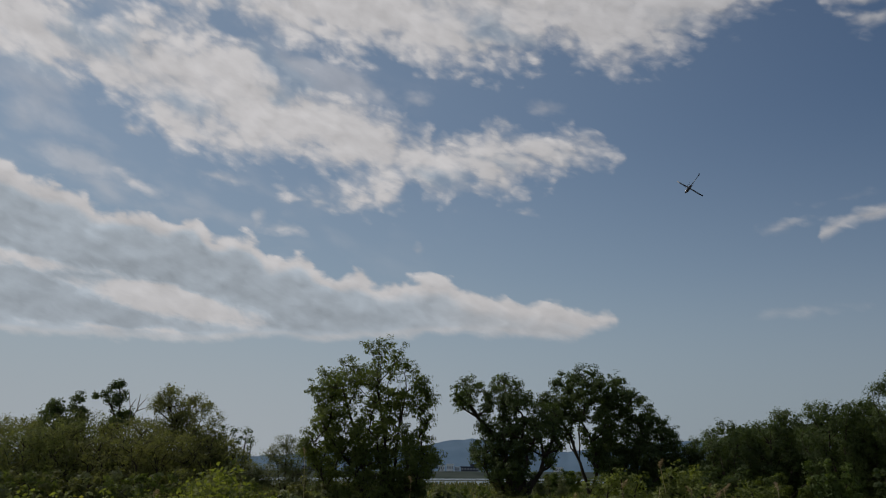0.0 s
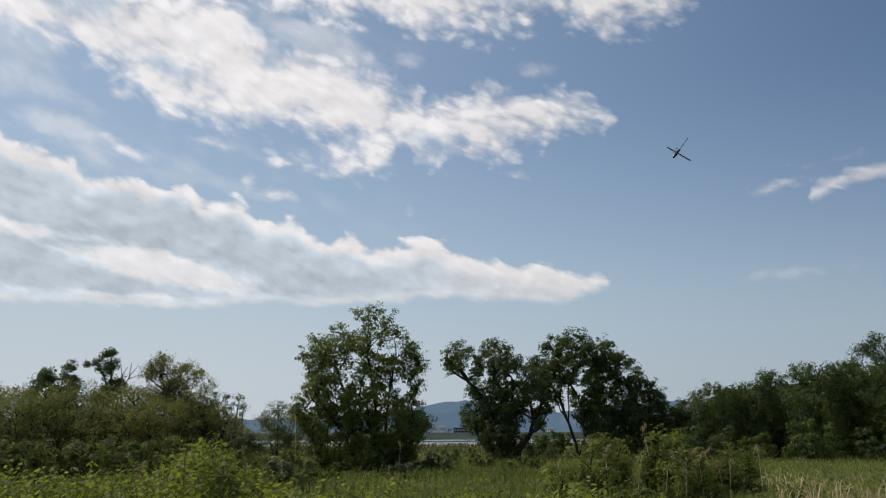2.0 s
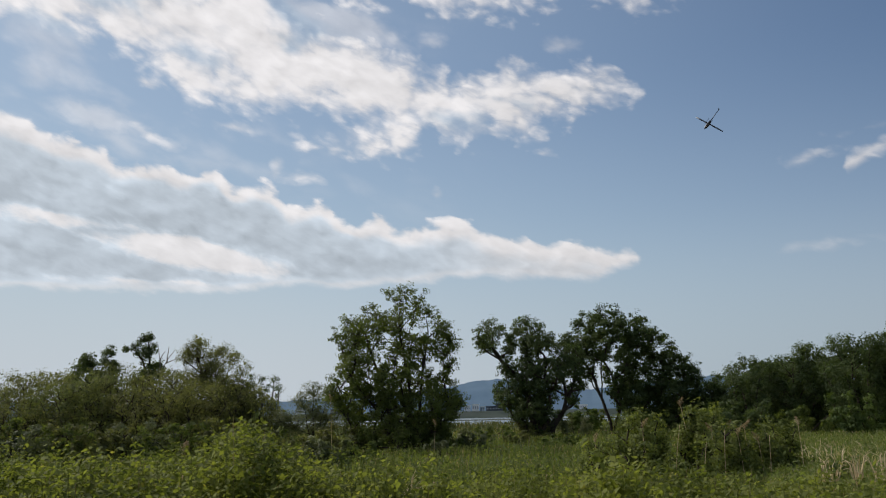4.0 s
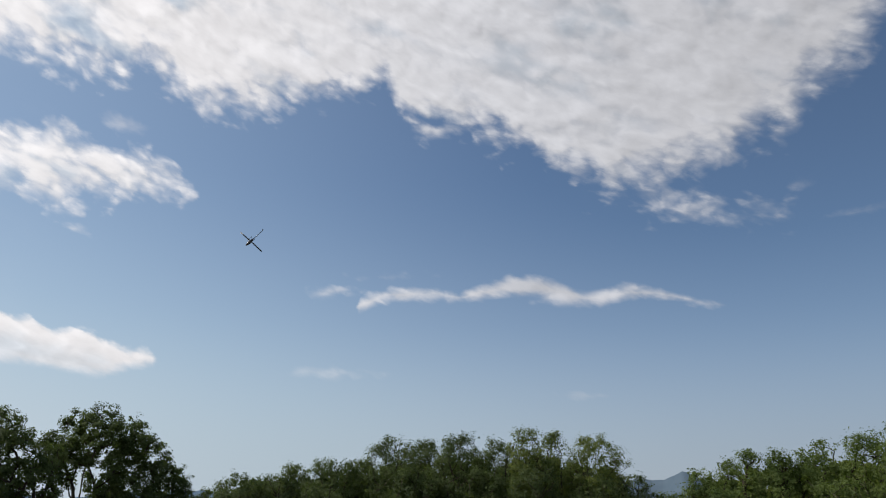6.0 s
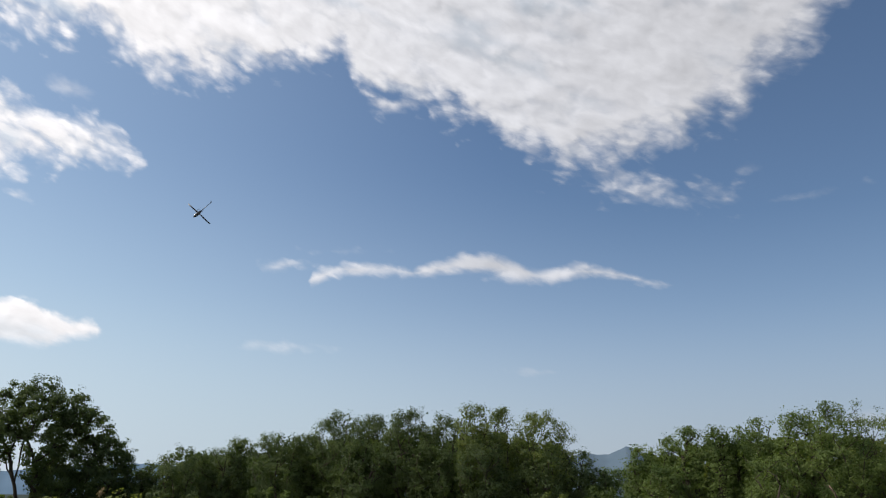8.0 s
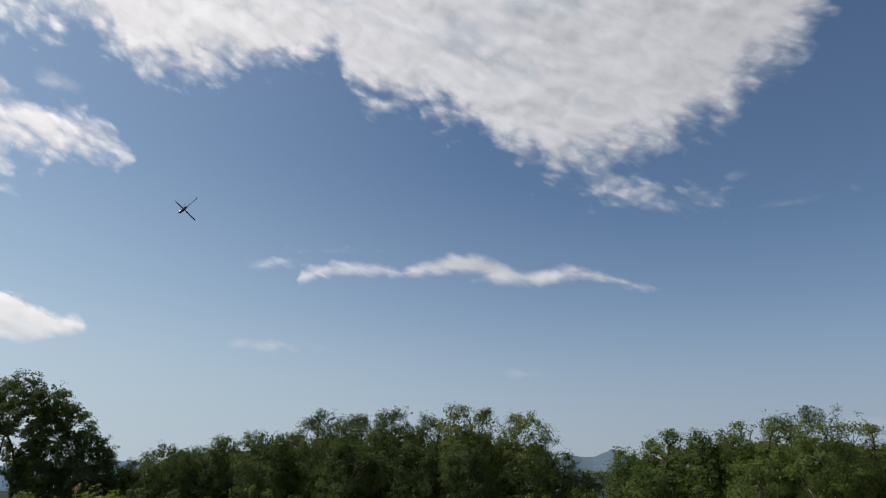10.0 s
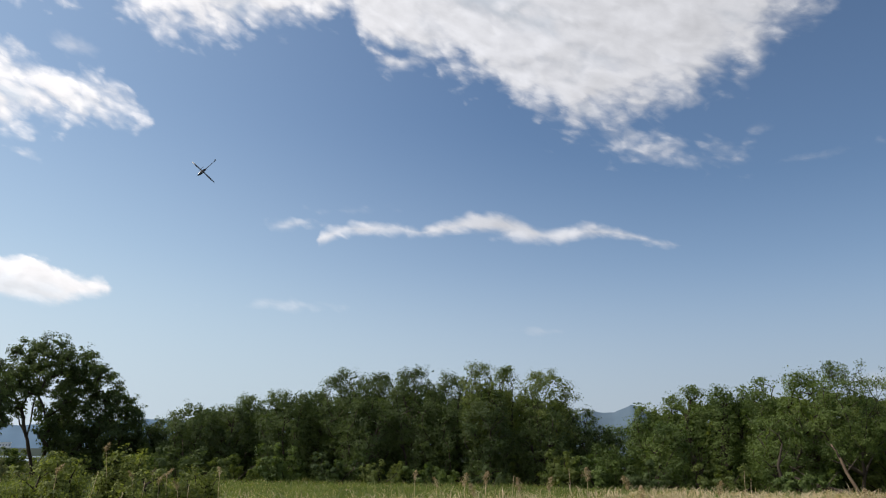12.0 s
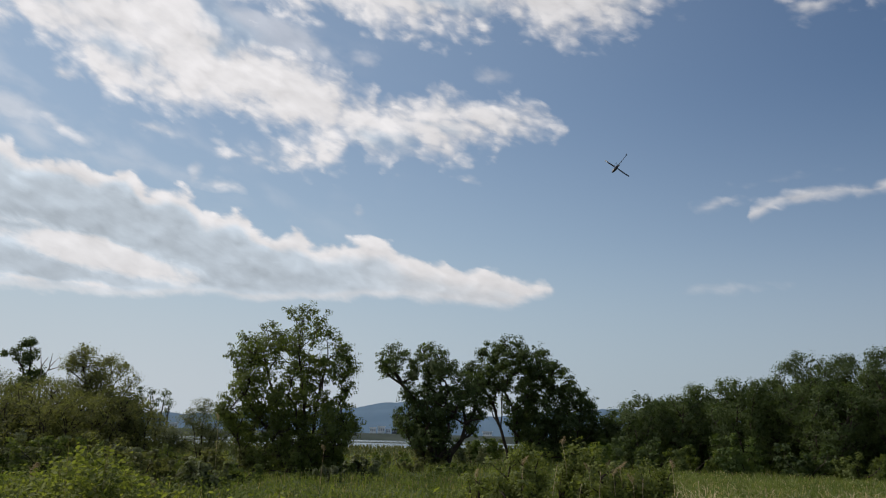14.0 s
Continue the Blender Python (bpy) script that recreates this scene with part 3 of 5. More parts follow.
gx = [-4900, -2500, -1200, -700, -450, -300, -220] + list(range(-160, 161, 8)) + [220, 300, 450, 700, 1200, 2500, 4900]
gy = [-4900, -2000, -800, -300, -120, -50, -20] + list(range(0, 201, 8)) + [230, 280, 360, 480, 600, 638, 652, 668, 676, 686, 698, 760, 1000, 1600, 2600, 4900]
verts = [(x, y, ground_height(x, y)) for y in gy for x in gx]
faces = [(j * len(gx) + i, j * len(gx) + i + 1, (j + 1) * len(gx) + i + 1, (j + 1) * len(gx) + i) for j in range(len(gy) - 1) for i in range(len(gx) - 1)]
me = bpy.data.meshes.new("ground")
me.from_pydata(verts, [], faces)
me.polygons.foreach_set("use_smooth", [True] * len(faces))
me.materials.append(EARTH)
tagged(new("ground", me), "flat green riverside meadow ground with patches of earth", "ground", kind="structure")

me = bpy.data.meshes.new("water")
me.from_pydata([(-4500, 120, -2.1), (4500, 120, -2.1), (4500, 665, -2.1), (-4500, 665, -2.1)], [], [(0, 1, 2, 3)])
me.materials.append(WATER)
tagged(new("water", me), "pale wide river reflecting the bright sky", "river", kind="structure")


bar = Shape()
for k, (x, y, wide, deep) in enumerate(((30, 430, 130, 9), (-70, 360, 40, 5), (120, 300, 30, 5))):
    first = len(bar.v)
    for q, up in ((1.0, -2.3), (0.8, -1.75), (0.0, -1.55)):
        for j in range(28):
            a = 2 * math.pi * j / 28
            bar.v.append(Vector((x + q * wide * math.cos(a) * (1 + 0.12 * math.sin(3 * a + k)), y + q * deep * math.sin(a), up)))
    for ring in (0, 28):
        for j in range(28):
            i2 = (j + 1) % 28
            bar.f.append((first + ring + j, first + ring + i2, first + ring + 28 + i2, first + ring + 28 + j))
tagged(new("ground_sandbar", bar.mesh("ground_sandbar", FAR_BANK)), "low dark sandbars lying in the river", "sandbar", kind="structure")


def ridge(name, base, depth, points, mat, label, seed):
    """A far range of hills whose skyline follows the points (degrees round, degrees up)."""
    az = np.arange(points[0][0], points[-1][0] + 0.01, 0.2)
    line = np.interp(az, [p[0] for p in points], [p[1] for p in points])
    shape = Shape()
    rows = 7
    for a, e in zip(az, line):
        e += 0.16 * noise.fractal((a * 0.7, seed, 0.0), 1.0, 2.0, 6)
        for k in range(rows):
            q = k / (rows - 1)
            d = base + depth * q
            h = math.tan(radians(max(0.05, e))) * (base + depth) * q ** 0.8
            h *= 1 + (0.10 * noise.fractal((a * 0.5, q * 3, seed + 5.0), 1.0, 2.0, 4) if 0 < k < rows - 1 else 0)
            shape.v.append(at(a, d, h + (-4 if k == 0 else 1.9)))
    for i in range(len(az) - 1):
        for k in range(rows - 1):
            a = i * rows + k
            shape.f.append((a, a + rows, a + rows + 1, a + 1))
    tagged(new(name, shape.mesh(name, mat)), label, "mountains", kind="structure")


ridge("backdrop", 3300, 900, [(-75, 1.2), (-40, 1.4), (-25, 1.2), (-13, 1.1), (-9, 1.35), (-4, 1.6), (-1.2, 1.85), (1.3, 2.35), (2.9, 2.5), (5, 2.2), (8.6, 1.5), (10, 1.6),
      (14, 2.0), (17, 2.25), (18.5, 2.2), (24, 1.9), (34, 2.4), (44, 2.6), (70, 2.2), (110, 1.8)], HILL, "distant blue hazy mountain range on the horizon", 3.0)
ridge("backdrop_hill", 2300, 500, [(40, 1.2), (44, 2.8), (47.6, 3.45), (49.6, 3.5), (50.8, 3.95), (51.6, 3.8), (52.6, 3.3), (56, 2.9), (64, 2.2), (80, 1.4)], HILL_GREEN,
      "wooded hill behind the trees, its colour blued with haze", 11.0)


# ---------------------------------------------------------------- the three trees of the meadow
def standing(az, d, clumps, seed, mat, label, **more):
    """A tree whose x runs across the line from the meadow's middle."""
    tree = build_tree(at(az, d), clumps, seed, mat, label, **more)
    tree.matrix_world = pose(*at(az, d), 0, 0, -az)
    return tree


standing(-3.9, 41, outline_clumps(11, [
    (8.98, -0.5, -0.1), (8.52, -0.9, 0.35), (8.14, -1.9, 0.8), (7.54, -1.95, 1.5), (6.93, -2.9, 2.0), (6.33, -3.9, 2.4), (5.73, -4.1, 2.75), (5.16, -3.45, 2.85), (4.57, -3.6, 2.7),
    (4.0, -3.9, 2.65), (3.43, -4.25, 2.3), (2.86, -4.35, 3.1), (2.29, -3.8, 3.2), (1.74, -3.3, 2.7), (1.03, -3.1, 2.4), (0.34, -2.7, 1.9)],
    [(-0.9, 5.75, 0.2, 0.42), (-1.45, 5.1, 0.18, 0.3), (2.55, 3.6, 0.24, 0.24), (0.82, 6.6, 0.2, 0.2), (-1.36, 7.8, 0.2, 0.2), (1.13, 4.3, 0.15, 0.24)], 2.3, 0.62), 11, LEAF_A,
    "tall airy green broadleaf tree with several leaning stems in the meadow", tufts=62, per_tuft=15, leaf=0.115, spread=0.125, trunk=0.15, inner=0.22, twigs=2, gaps=-0.07, reach=1.15, grit=1.55,
    lines=[[(0.1, 0, -0.15), (0.12, 0, 1.6), (0.15, 0.1, 3.4), (-0.1, 0.1, 4.9), (-0.35, 0, 6.2), (-0.3, 0, 7.6)], [(-0.5, 0.2, -0.15), (-0.9, 0.3, 1.8), (-1.35, 0.3, 3.6), (-1.9, 0.2, 5.2), (-2.2, 0.2, 6.2)],
           [(-0.3, -0.3, -0.15), (-1.3, -0.4, 1.7), (-2.3, -0.5, 3.0), (-2.9, -0.6, 3.9)], [(0.5, -0.2, -0.15), (0.7, -0.3, 2.0), (0.85, -0.4, 4.0), (1.2, -0.4, 5.8), (1.1, -0.3, 6.9)], [(0.7, 0.3, -0.15), (1.4, 0.4, 1.3), (2.3, 0.4, 2.2)]])
standing(5.6, 58, outline_clumps(12, [
    (8.89, -3.0, 0.0), (8.51, -3.8, 0.45), (8.09, -4.45, 0.65), (7.51, -4.9, 1.9), (6.91, -4.7, 2.1), (6.6, -4.3, 2.5), (6.4, -4.05, 3.5), (5.65, -3.2, 3.8), (4.82, -2.65, 3.5), (4.2, -3.0, 3.5), (3.59, -3.35, 3.8),
    (2.98, -3.25, 3.3), (2.37, -2.7, 2.8), (1.76, -2.2, 1.9), (1.15, -1.6, 0.8), (0.63, -1.0, 0.4)],
    [(-2.0, 8.7, 0.2, 0.3), (-1.7, 5.7, 0.08, 0.45), (-2.7, 6.6, 0.1, 0.1), (1.1, 6.3, 0.25, 0.2), (-3.33, 5.6, 0.4, 0.6), (1.28, 8.4, 0.5, 0.5), (2.3, 4.1, 0.1, 0.15), (1.95, 2.1, 0.4, 0.5)], 2.3, 0.70), 12, LEAF_B,
    "dark green broadleaf tree with two leaning trunks and a lopsided crown", tufts=58, per_tuft=14, leaf=0.14, spread=0.15, trunk=0.24, inner=0.35, twigs=3, gaps=-0.03, reach=1.08, grit=1.6,
    lines=[[(0.0, 0, -0.15), (-0.3, 0, 1.0), (-0.6, 0.1, 2.8), (-1.5, 0.1, 4.6), (-2.7, 0.1, 5.9), (-3.4, 0, 6.9)], [(-0.1, 0.2, -0.15), (-0.4, 0.3, 2.0), (-0.7, 0.2, 4.4), (-0.6, 0.1, 6.4), (-0.5, 0, 7.8)],
           [(0.75, -0.2, -0.15), (1.1, -0.2, 0.9), (1.9, -0.3, 1.8), (2.2, -0.3, 3.0), (2.0, -0.2, 4.2), (1.4, 0.1, 5.6)], [(2.1, -0.3, 2.5), (2.8, -0.2, 4.0), (3.0, -0.1, 5.4)]])
standing(10.4, 64, outline_clumps(13, [
    (10.39, -0.9, 0.0), (9.85, -1.5, 1.4), (9.16, -1.9, 4.0), (8.48, -2.8, 4.1), (7.79, -3.2, 5.2), (7.11, -3.35, 5.4), (6.42, -3.2, 6.2), (5.72, -2.7, 7.0), (5.04, -2.2, 7.5), (4.36, -1.5, 7.7),
    (3.67, 0.1, 7.8), (2.99, 0.25, 7.6), (2.34, 0.75, 6.9), (1.68, 1.4, 6.4), (1.02, 1.8, 5.9)],
    [(0.75, 6.05, 0.18, 0.6), (-0.35, 4.6, 0.35, 0.75), (-1.8, 8.2, 0.1, 0.1), (2.3, 9.2, 0.15, 0.15), (-1.8, 4.2, 0.5, 0.3)], 2.7, 0.78), 13, LEAF_B,
    "broad dark green tree with an open fork showing sky", tufts=52, per_tuft=14, leaf=0.155, spread=0.165, trunk=0.20, inner=0.35, twigs=3, gaps=-0.08, reach=1.08, grit=1.45,
    lines=[[(0.6, 0, -0.15), (0.25, 0, 1.4), (-0.35, 0.1, 3.2), (-0.8, 0.1, 4.8), (-1.6, 0, 6.2), (-1.9, 0, 7.6)], [(-0.15, 0.07, 2.6), (-0.1, 0.2, 4.6), (0.0, 0.2, 6.2), (0.1, 0.1, 7.6), (0.4, 0.1, 9.0)],
           [(0.4, 0.2, -0.15), (1.1, 0.2, 1.6), (1.5, 0.2, 3.4), (2.0, 0.1, 5.4), (2.6, 0.1, 7.4)], [(0.9, -0.2, -0.15), (2.4, -0.3, 1.5), (3.8, -0.4, 2.8), (4.8, -0.4, 4.2)]])

# ---------------------------------------------------------------- trees of the left bank
def with_depth(seed, depth, clumps):
    """Gives clumps (across, up, size) their place in depth."""
    rng = np.random.default_rng(seed)
    return [(x + rng.normal() * 0.1, rng.uniform(-depth, depth), z + rng.normal() * 0.1, r) for x, z, r in clumps]


DENSE, AIRY, PALE = "dense dark green riverside tree in the grove", "tall open-crowned tree in the grove", "fresh green tree at the edge of the grove"
OLIVE, SLIM = "olive green bushy tree in the thicket", "slender half-open tree rising out of the thicket"

standing(-22.0, 50, with_depth(14, 0.45, [(-0.22, 6.9, 0.34), (0.19, 6.7, 0.32), (-0.53, 6.57, 0.30), (0.28, 6.23, 0.32), (-0.22, 6.13, 0.34), (-0.78, 6.13, 0.30), (-1.08, 5.96, 0.26), (-0.59, 5.76, 0.29), (-0.06, 5.7, 0.32), (-0.37, 5.35, 0.29),
                                           (0.25, 5.22, 0.36), (0.71, 5.12, 0.29), (0.09, 4.74, 0.40), (0.53, 4.54, 0.36), (-0.22, 4.6, 0.34), (0.0, 4.17, 0.5), (0.1, 3.4, 0.7), (-0.2, 2.5, 0.8)]),
         14, LEAF_B, "slim dark tree rising above the thicket", tufts=120, per_tuft=14, leaf=0.12, spread=0.11, trunk=0.07, fork=0.5, inner=0.3, twigs=5, gaps=-0.22, reach=1.1,
         lines=[[(0.0, 0, -0.15), (0.05, 0, 2.2), (0.0, 0, 4.2), (0.05, 0, 5.4), (-0.1, 0, 6.6)], [(0.0, 0, 4.6), (-0.35, 0.05, 5.4), (-0.8, 0.1, 6.0)], [(0.0, 0, 3.9), (0.3, 0, 4.6), (0.65, 0, 5.1)]])
standing(-25.7, 49, outline_clumps(18, [(5.78, -0.35, 0.22), (5.5, -0.65, 0.35), (5.05, -0.7, 0.4), (4.6, -1.05, 0.55), (4.1, -1.1, 0.65), (3.5, -1.1, 0.8), (2.6, -1.2, 1.0), (1.8, -1.0, 1.0)], [(-0.42, 4.0, 0.12, 0.25)], 0.7, 0.4), 18, LEAF_B,
         SLIM, tufts=100, per_tuft=14, leaf=0.12, spread=0.12, trunk=0.07, inner=0.3, twigs=5, gaps=-0.10, grit=1.7)
standing(-24.4, 50, outline_clumps(19, [(6.1, -0.5, 0.05), (5.8, -0.45, 0.25), (5.3, -0.45, 0.38), (4.7, -0.62, 0.45), (4.2, -0.6, 0.5), (3.4, -0.8, 0.8), (2.4, -0.9, 0.9)], [], 0.5, 0.36), 19, LEAF_B,
         SLIM, tufts=100, per_tuft=14, leaf=0.12, spread=0.12, trunk=0.07, inner=0.3, twigs=5, gaps=-0.12, grit=1.8)
standing(-17.5, 48, outline_clumps(15, [(6.5, -1.45, -0.9), (6.17, -1.75, 0.5), (5.73, -2.1, 0.65), (5.5, -2.15, 1.3), (4.9, -2.1, 1.95), (4.23, -2.05, 1.75), (3.57, -2.1, 1.75), (2.7, -2.3, 1.8), (1.9, -2.2, 1.6), (1.4, -1.6, 1.4)],
                                        [(-1.5, 4.9, 0.15, 0.25), (0.85, 4.6, 0.08, 0.5)], 1.6, 0.55), 15, LEAF_E,
         "olive green tree with a fine feathery crown", stems=3, tufts=88, per_tuft=14, leaf=0.10, spread=0.15, trunk=0.10, inner=0.45, twigs=6, gaps=-0.16, slender=0.45, grit=1.5)
for az, seed, clumps in ((-13.6, 16, [(-0.63, 4.2, 0.33), (0.03, 4.35, 0.34), (0.43, 3.9, 0.32), (-0.3, 3.75, 0.32), (0.26, 3.2, 0.26), (-0.72, 3.45, 0.28), (0.5, 2.85, 0.22), (0.1, 3.9, 0.3)]),
                         (-14.9, 26, [(0.05, 4.35, 0.3), (-0.43, 4.05, 0.34), (0.2, 3.7, 0.3), (-0.2, 3.2, 0.38), (0.25, 2.85, 0.28), (-0.5, 2.6, 0.4), (-0.2, 1.9, 0.4)])):
    standing(az, 52, with_depth(seed, 0.4, clumps), seed, LEAF_B, "small dark tree with a round open crown on thin stems", tufts=85, per_tuft=13, inner=0.2, twigs=3, leaf=0.10, spread=0.11, trunk=0.055, gaps=-0.2, grit=1.8, reach=1.1,
             lines=[[(0.0, 0, -0.15), (0.05, 0, 1.4), (0.0, 0, 2.6), (0.1, 0, 3.6)], [(0.25, 0.1, -0.15), (0.35, 0.1, 1.5), (0.45, 0.1, 2.7), (0.45, 0.1, 3.4)], [(-0.1, 0, 1.2), (-0.4, 0, 2.4), (-0.55, 0, 3.3)]])
standing(-10.6, 44, with_depth(17, 0.8, [(-0.8, 2.75, 0.55), (0.1, 3.25, 0.55), (0.95, 3.0, 0.5), (-0.1, 2.1, 0.7), (0.9, 1.7, 0.7), (-1.0, 1.5, 0.7), (1.7, 2.3, 0.55), (1.8, 1.2, 0.6), (-1.8, 2.0, 0.5), (-1.9, 1.1, 0.6), (0.2, 0.9, 0.6)]), 17, LEAF_D,
         "pale grey-green willow shrub beside the river", stems=6, tufts=165, per_tuft=17, inner=0.8, leaf=0.095, spread=0.15, trunk=0.03, name="shrub", category="shrub", slender=0.34, gaps=-0.45)

# a bare dead branch beside the slim tree
dead = thing("dead_tree", at(-21.2, 49.5), "bare pale dead stem with forked twigs", "dead tree", turn=21.2)
stick = Shape()
stick.tube([Vector(p) for p in ((0, 0, 0), (-0.08, 0, 1.7), (0.05, 0.05, 3.2), (-0.02, 0, 4.7))], [0.07, 0.06, 0.05, 0.04], 6)
stem = part("stem", stick, BARK_PALE, dead)
for k, (start, tip) in enumerate((((-0.02, 0, 4.65), (0.78, 0.0, 6.0)), ((0.0, 0, 4.5), (-0.22, 0.1, 6.35)), ((0.36, 0, 5.25), (0.42, -0.1, 6.2)), ((0.30, 0, 5.2), (0.95, 0.1, 5.5)), ((-0.1, 0, 5.3), (0.22, 0.0, 5.95)))):
    twig_shape = Shape()
    twig_shape.tube(bent(np.random.default_rng(60 + k), start, tip, 5, 0.06), [0.034, 0.030, 0.026, 0.022, 0.018, 0.012], 5)
    part("branch", twig_shape, BARK_PALE, stem)


# a leaning trunk and a fallen one at the edge of the right grove
for name, az, d, line, girth_at, label in (
        ("leaning_trunk", 65.1, 50.5, ((0, 0, 0), (-0.35, 0.1, 0.8), (-0.75, 0.3, 1.6), (-1.0, 0.6, 2.4), (-1.4, 0.9, 3.2)), (0.12, 0.10, 0.09, 0.07, 0.04), "leaning brown tree trunk with flaking bark"),
        ("fallen_trunk", 64.8, 50.0, ((0, 0, 0.35), (-0.8, 0.1, 0.55), (-1.6, 0.0, 0.75), (-2.5, 0.2, 0.95), (-3.2, 0.1, 1.3)), (0.15, 0.15, 0.13, 0.11, 0.05), "fallen dark tree trunk propped in the undergrowth"),
        ("dead_tree", 60.4, 50.5, ((0, 0, 0), (0.1, 0, 0.9), (-0.1, 0, 1.9), (0.25, 0, 3.2)), (0.12, 0.11, 0.09, 0.04), "thin upright dead stem under the trees")):
    log = thing(name, at(az, d), label, "dead tree", turn=-az)
    trunk_shape = Shape()
    trunk_shape.tube([Vector(p) for p in line], list(girth_at), 8)
    stem_part = part("stem", trunk_shape, BARK_BROWN if name == "leaning_trunk" else BARK, log)
    for k in (2, 3):
        side = Shape()
        p = Vector(line[k])
        side.tube(bent(np.random.default_rng(k), p, p + Vector((0.7 * (-1) ** k, 0.2, 0.9)), 4, 0.12), [0.05, 0.04, 0.03, 0.02, 0.012], 5)
        part("branch", side, BARK, stem_part)


def grove(rows, seed, group, leaf=0.135, gaps=-0.16, tufts=22, slender=0.6, low=0.05, twigs=16, per_tuft=14):
    """A row of trees, each from (degrees round, metres off, degrees up of its top, width in metres, leaf material, label)."""
    for k, (az, d, el, wide, mat, label) in enumerate(rows):
        rng = np.random.default_rng(seed + k)
        high = 1.9 + d * math.tan(radians(el)) + 0.1
        airy = label == AIRY
        clumps = dome_clumps(rng, high, wide * 1.35, low=0.28 if airy else low, size=0.075 if airy else 0.095)
        build_tree(at(az, d), clumps, seed + k, mat, label, stems=1 + k % 3, tufts=tufts * (1.15 if airy else 1.0), per_tuft=per_tuft, leaf=leaf * d / 58, spread=0.20, trunk=0.05 + 0.006 * high if airy else 0.08 + 0.010 * high, group=group, fork=0.25,
                   inner=0.3 if airy else 1.2, core_leaf=1.6, gaps=-0.05 if airy else gaps, reach=1.05, twigs=3 if airy else twigs, slender=slender, grit=1.15, far=True)


grove([(-43, 48, 3.0, 6, LEAF_T, OLIVE), (-36.5, 50, 3.0, 6, LEAF_T, OLIVE), (-31.5, 46, 2.2, 5, LEAF_E, OLIVE),
       (-28.6, 47, 3.2, 4.2, LEAF_E, OLIVE), (-23.4, 46, 2.9, 4.0, LEAF_E, OLIVE),
       (-20.4, 45, 3.4, 3.6, LEAF_E, OLIVE), (-26.8, 44, 2.4, 4.0, LEAF_T, OLIVE), (-15.8, 47, 2.6, 2.6, LEAF_E, OLIVE), (-30, 43, 1.2, 4, LEAF_E, OLIVE), (-33.5, 44, 2.0, 5, LEAF_T, OLIVE), (-21.0, 48, 3.6, 3.0, LEAF_T, OLIVE), (-23.7, 48, 3.8, 3.0, LEAF_T, OLIVE), (-27.5, 50, 3.3, 3.0, LEAF_E, OLIVE), (-16.6, 45, 3.0, 2.4, LEAF_E, OLIVE), (-22.0, 43, 2.2, 3.6, LEAF_E, OLIVE), (-18.6, 43, 2.4, 3.4, LEAF_E, OLIVE), (-25.2, 45, 3.2, 3.4, LEAF_T, OLIVE), (-15.6, 50, 2.2, 3.0, LEAF_E, OLIVE), (-14.4, 46, 1.5, 2.8, LEAF_E, OLIVE)], 100, "trees of the left thicket", 0.125, -0.36, 19, 0.55, twigs=40)
grove([(16.2, 68, 1.2, 2.8, LEAF_B, DENSE), (17.3, 66, 1.9, 2.6, LEAF_B, DENSE), (18.6, 66, 2.4, 3.0, LEAF_B, DENSE), (48.6, 60, 2.6, 2.6, LEAF_B, DENSE), (20.3, 62, 3.5, 3.6, LEAF_B, DENSE), (22.5, 62, 3.6, 3.0, LEAF_B, DENSE), (23.9, 64, 4.2, 2.6, LEAF_B, DENSE), (26.4, 60, 4.6, 3.6, LEAF_B, DENSE), (28.4, 62, 4.8, 3.0, LEAF_B, DENSE),
       (30.6, 59, 6.3, 3.3, LEAF_B, AIRY), (33.0, 61, 6.1, 2.6, LEAF_B, AIRY), (35.4, 58, 6.6, 3.4, LEAF_B, AIRY), (38.3, 60, 6.2, 3.0, LEAF_B, AIRY), (40.2, 57, 7.1, 2.6, LEAF_A, AIRY), (42.0, 59, 6.9, 1.8, LEAF_A, AIRY),
       (44.9, 58, 6.5, 3.6, LEAF_A, AIRY), (47.1, 60, 3.8, 3.0, LEAF_B, DENSE), (32.0, 57, 4.4, 3.0, LEAF_B, DENSE), (36.8, 57, 4.6, 3.2, LEAF_B, DENSE), (40.8, 56, 4.8, 3.2, LEAF_B, DENSE), (44.6, 57, 3.9, 3.2, LEAF_B, DENSE)],
      200, "trees of the middle grove")
grove([(50.2, 62, 2.5, 3.2, LEAF_C, PALE), (49.4, 57, 1.3, 2.6, LEAF_C, PALE), (51.9, 59, 4.3, 2.4, LEAF_C, PALE), (54.0, 59, 4.8, 2.0, LEAF_C, PALE), (55.3, 57, 5.5, 1.7, LEAF_C, PALE), (57.0, 57, 5.5, 1.9, LEAF_C, PALE), (58.5, 58, 5.5, 1.8, LEAF_C, PALE), (59.8, 56, 5.9, 2.2, LEAF_C, PALE),
       (62.2, 55, 6.3, 2.8, LEAF_C, PALE), (64.9, 53, 6.8, 3.6, LEAF_C, AIRY), (67.5, 55, 5.8, 0.7, LEAF_A, AIRY), (69.2, 55, 4.6, 3.0, LEAF_C, PALE), (72.4, 53, 4.1, 4.0, LEAF_C, PALE), (77, 52, 4.4, 5, LEAF_C, PALE), (83, 52, 4.8, 6, LEAF_A, PALE),
       (53.4, 56, 2.9, 2.8, LEAF_C, PALE), (60.6, 53, 3.4, 2.8, LEAF_C, PALE), (66.6, 56, 4.4, 3.4, LEAF_A, DENSE)], 300, "trees of the right grove", 0.135, -0.1)
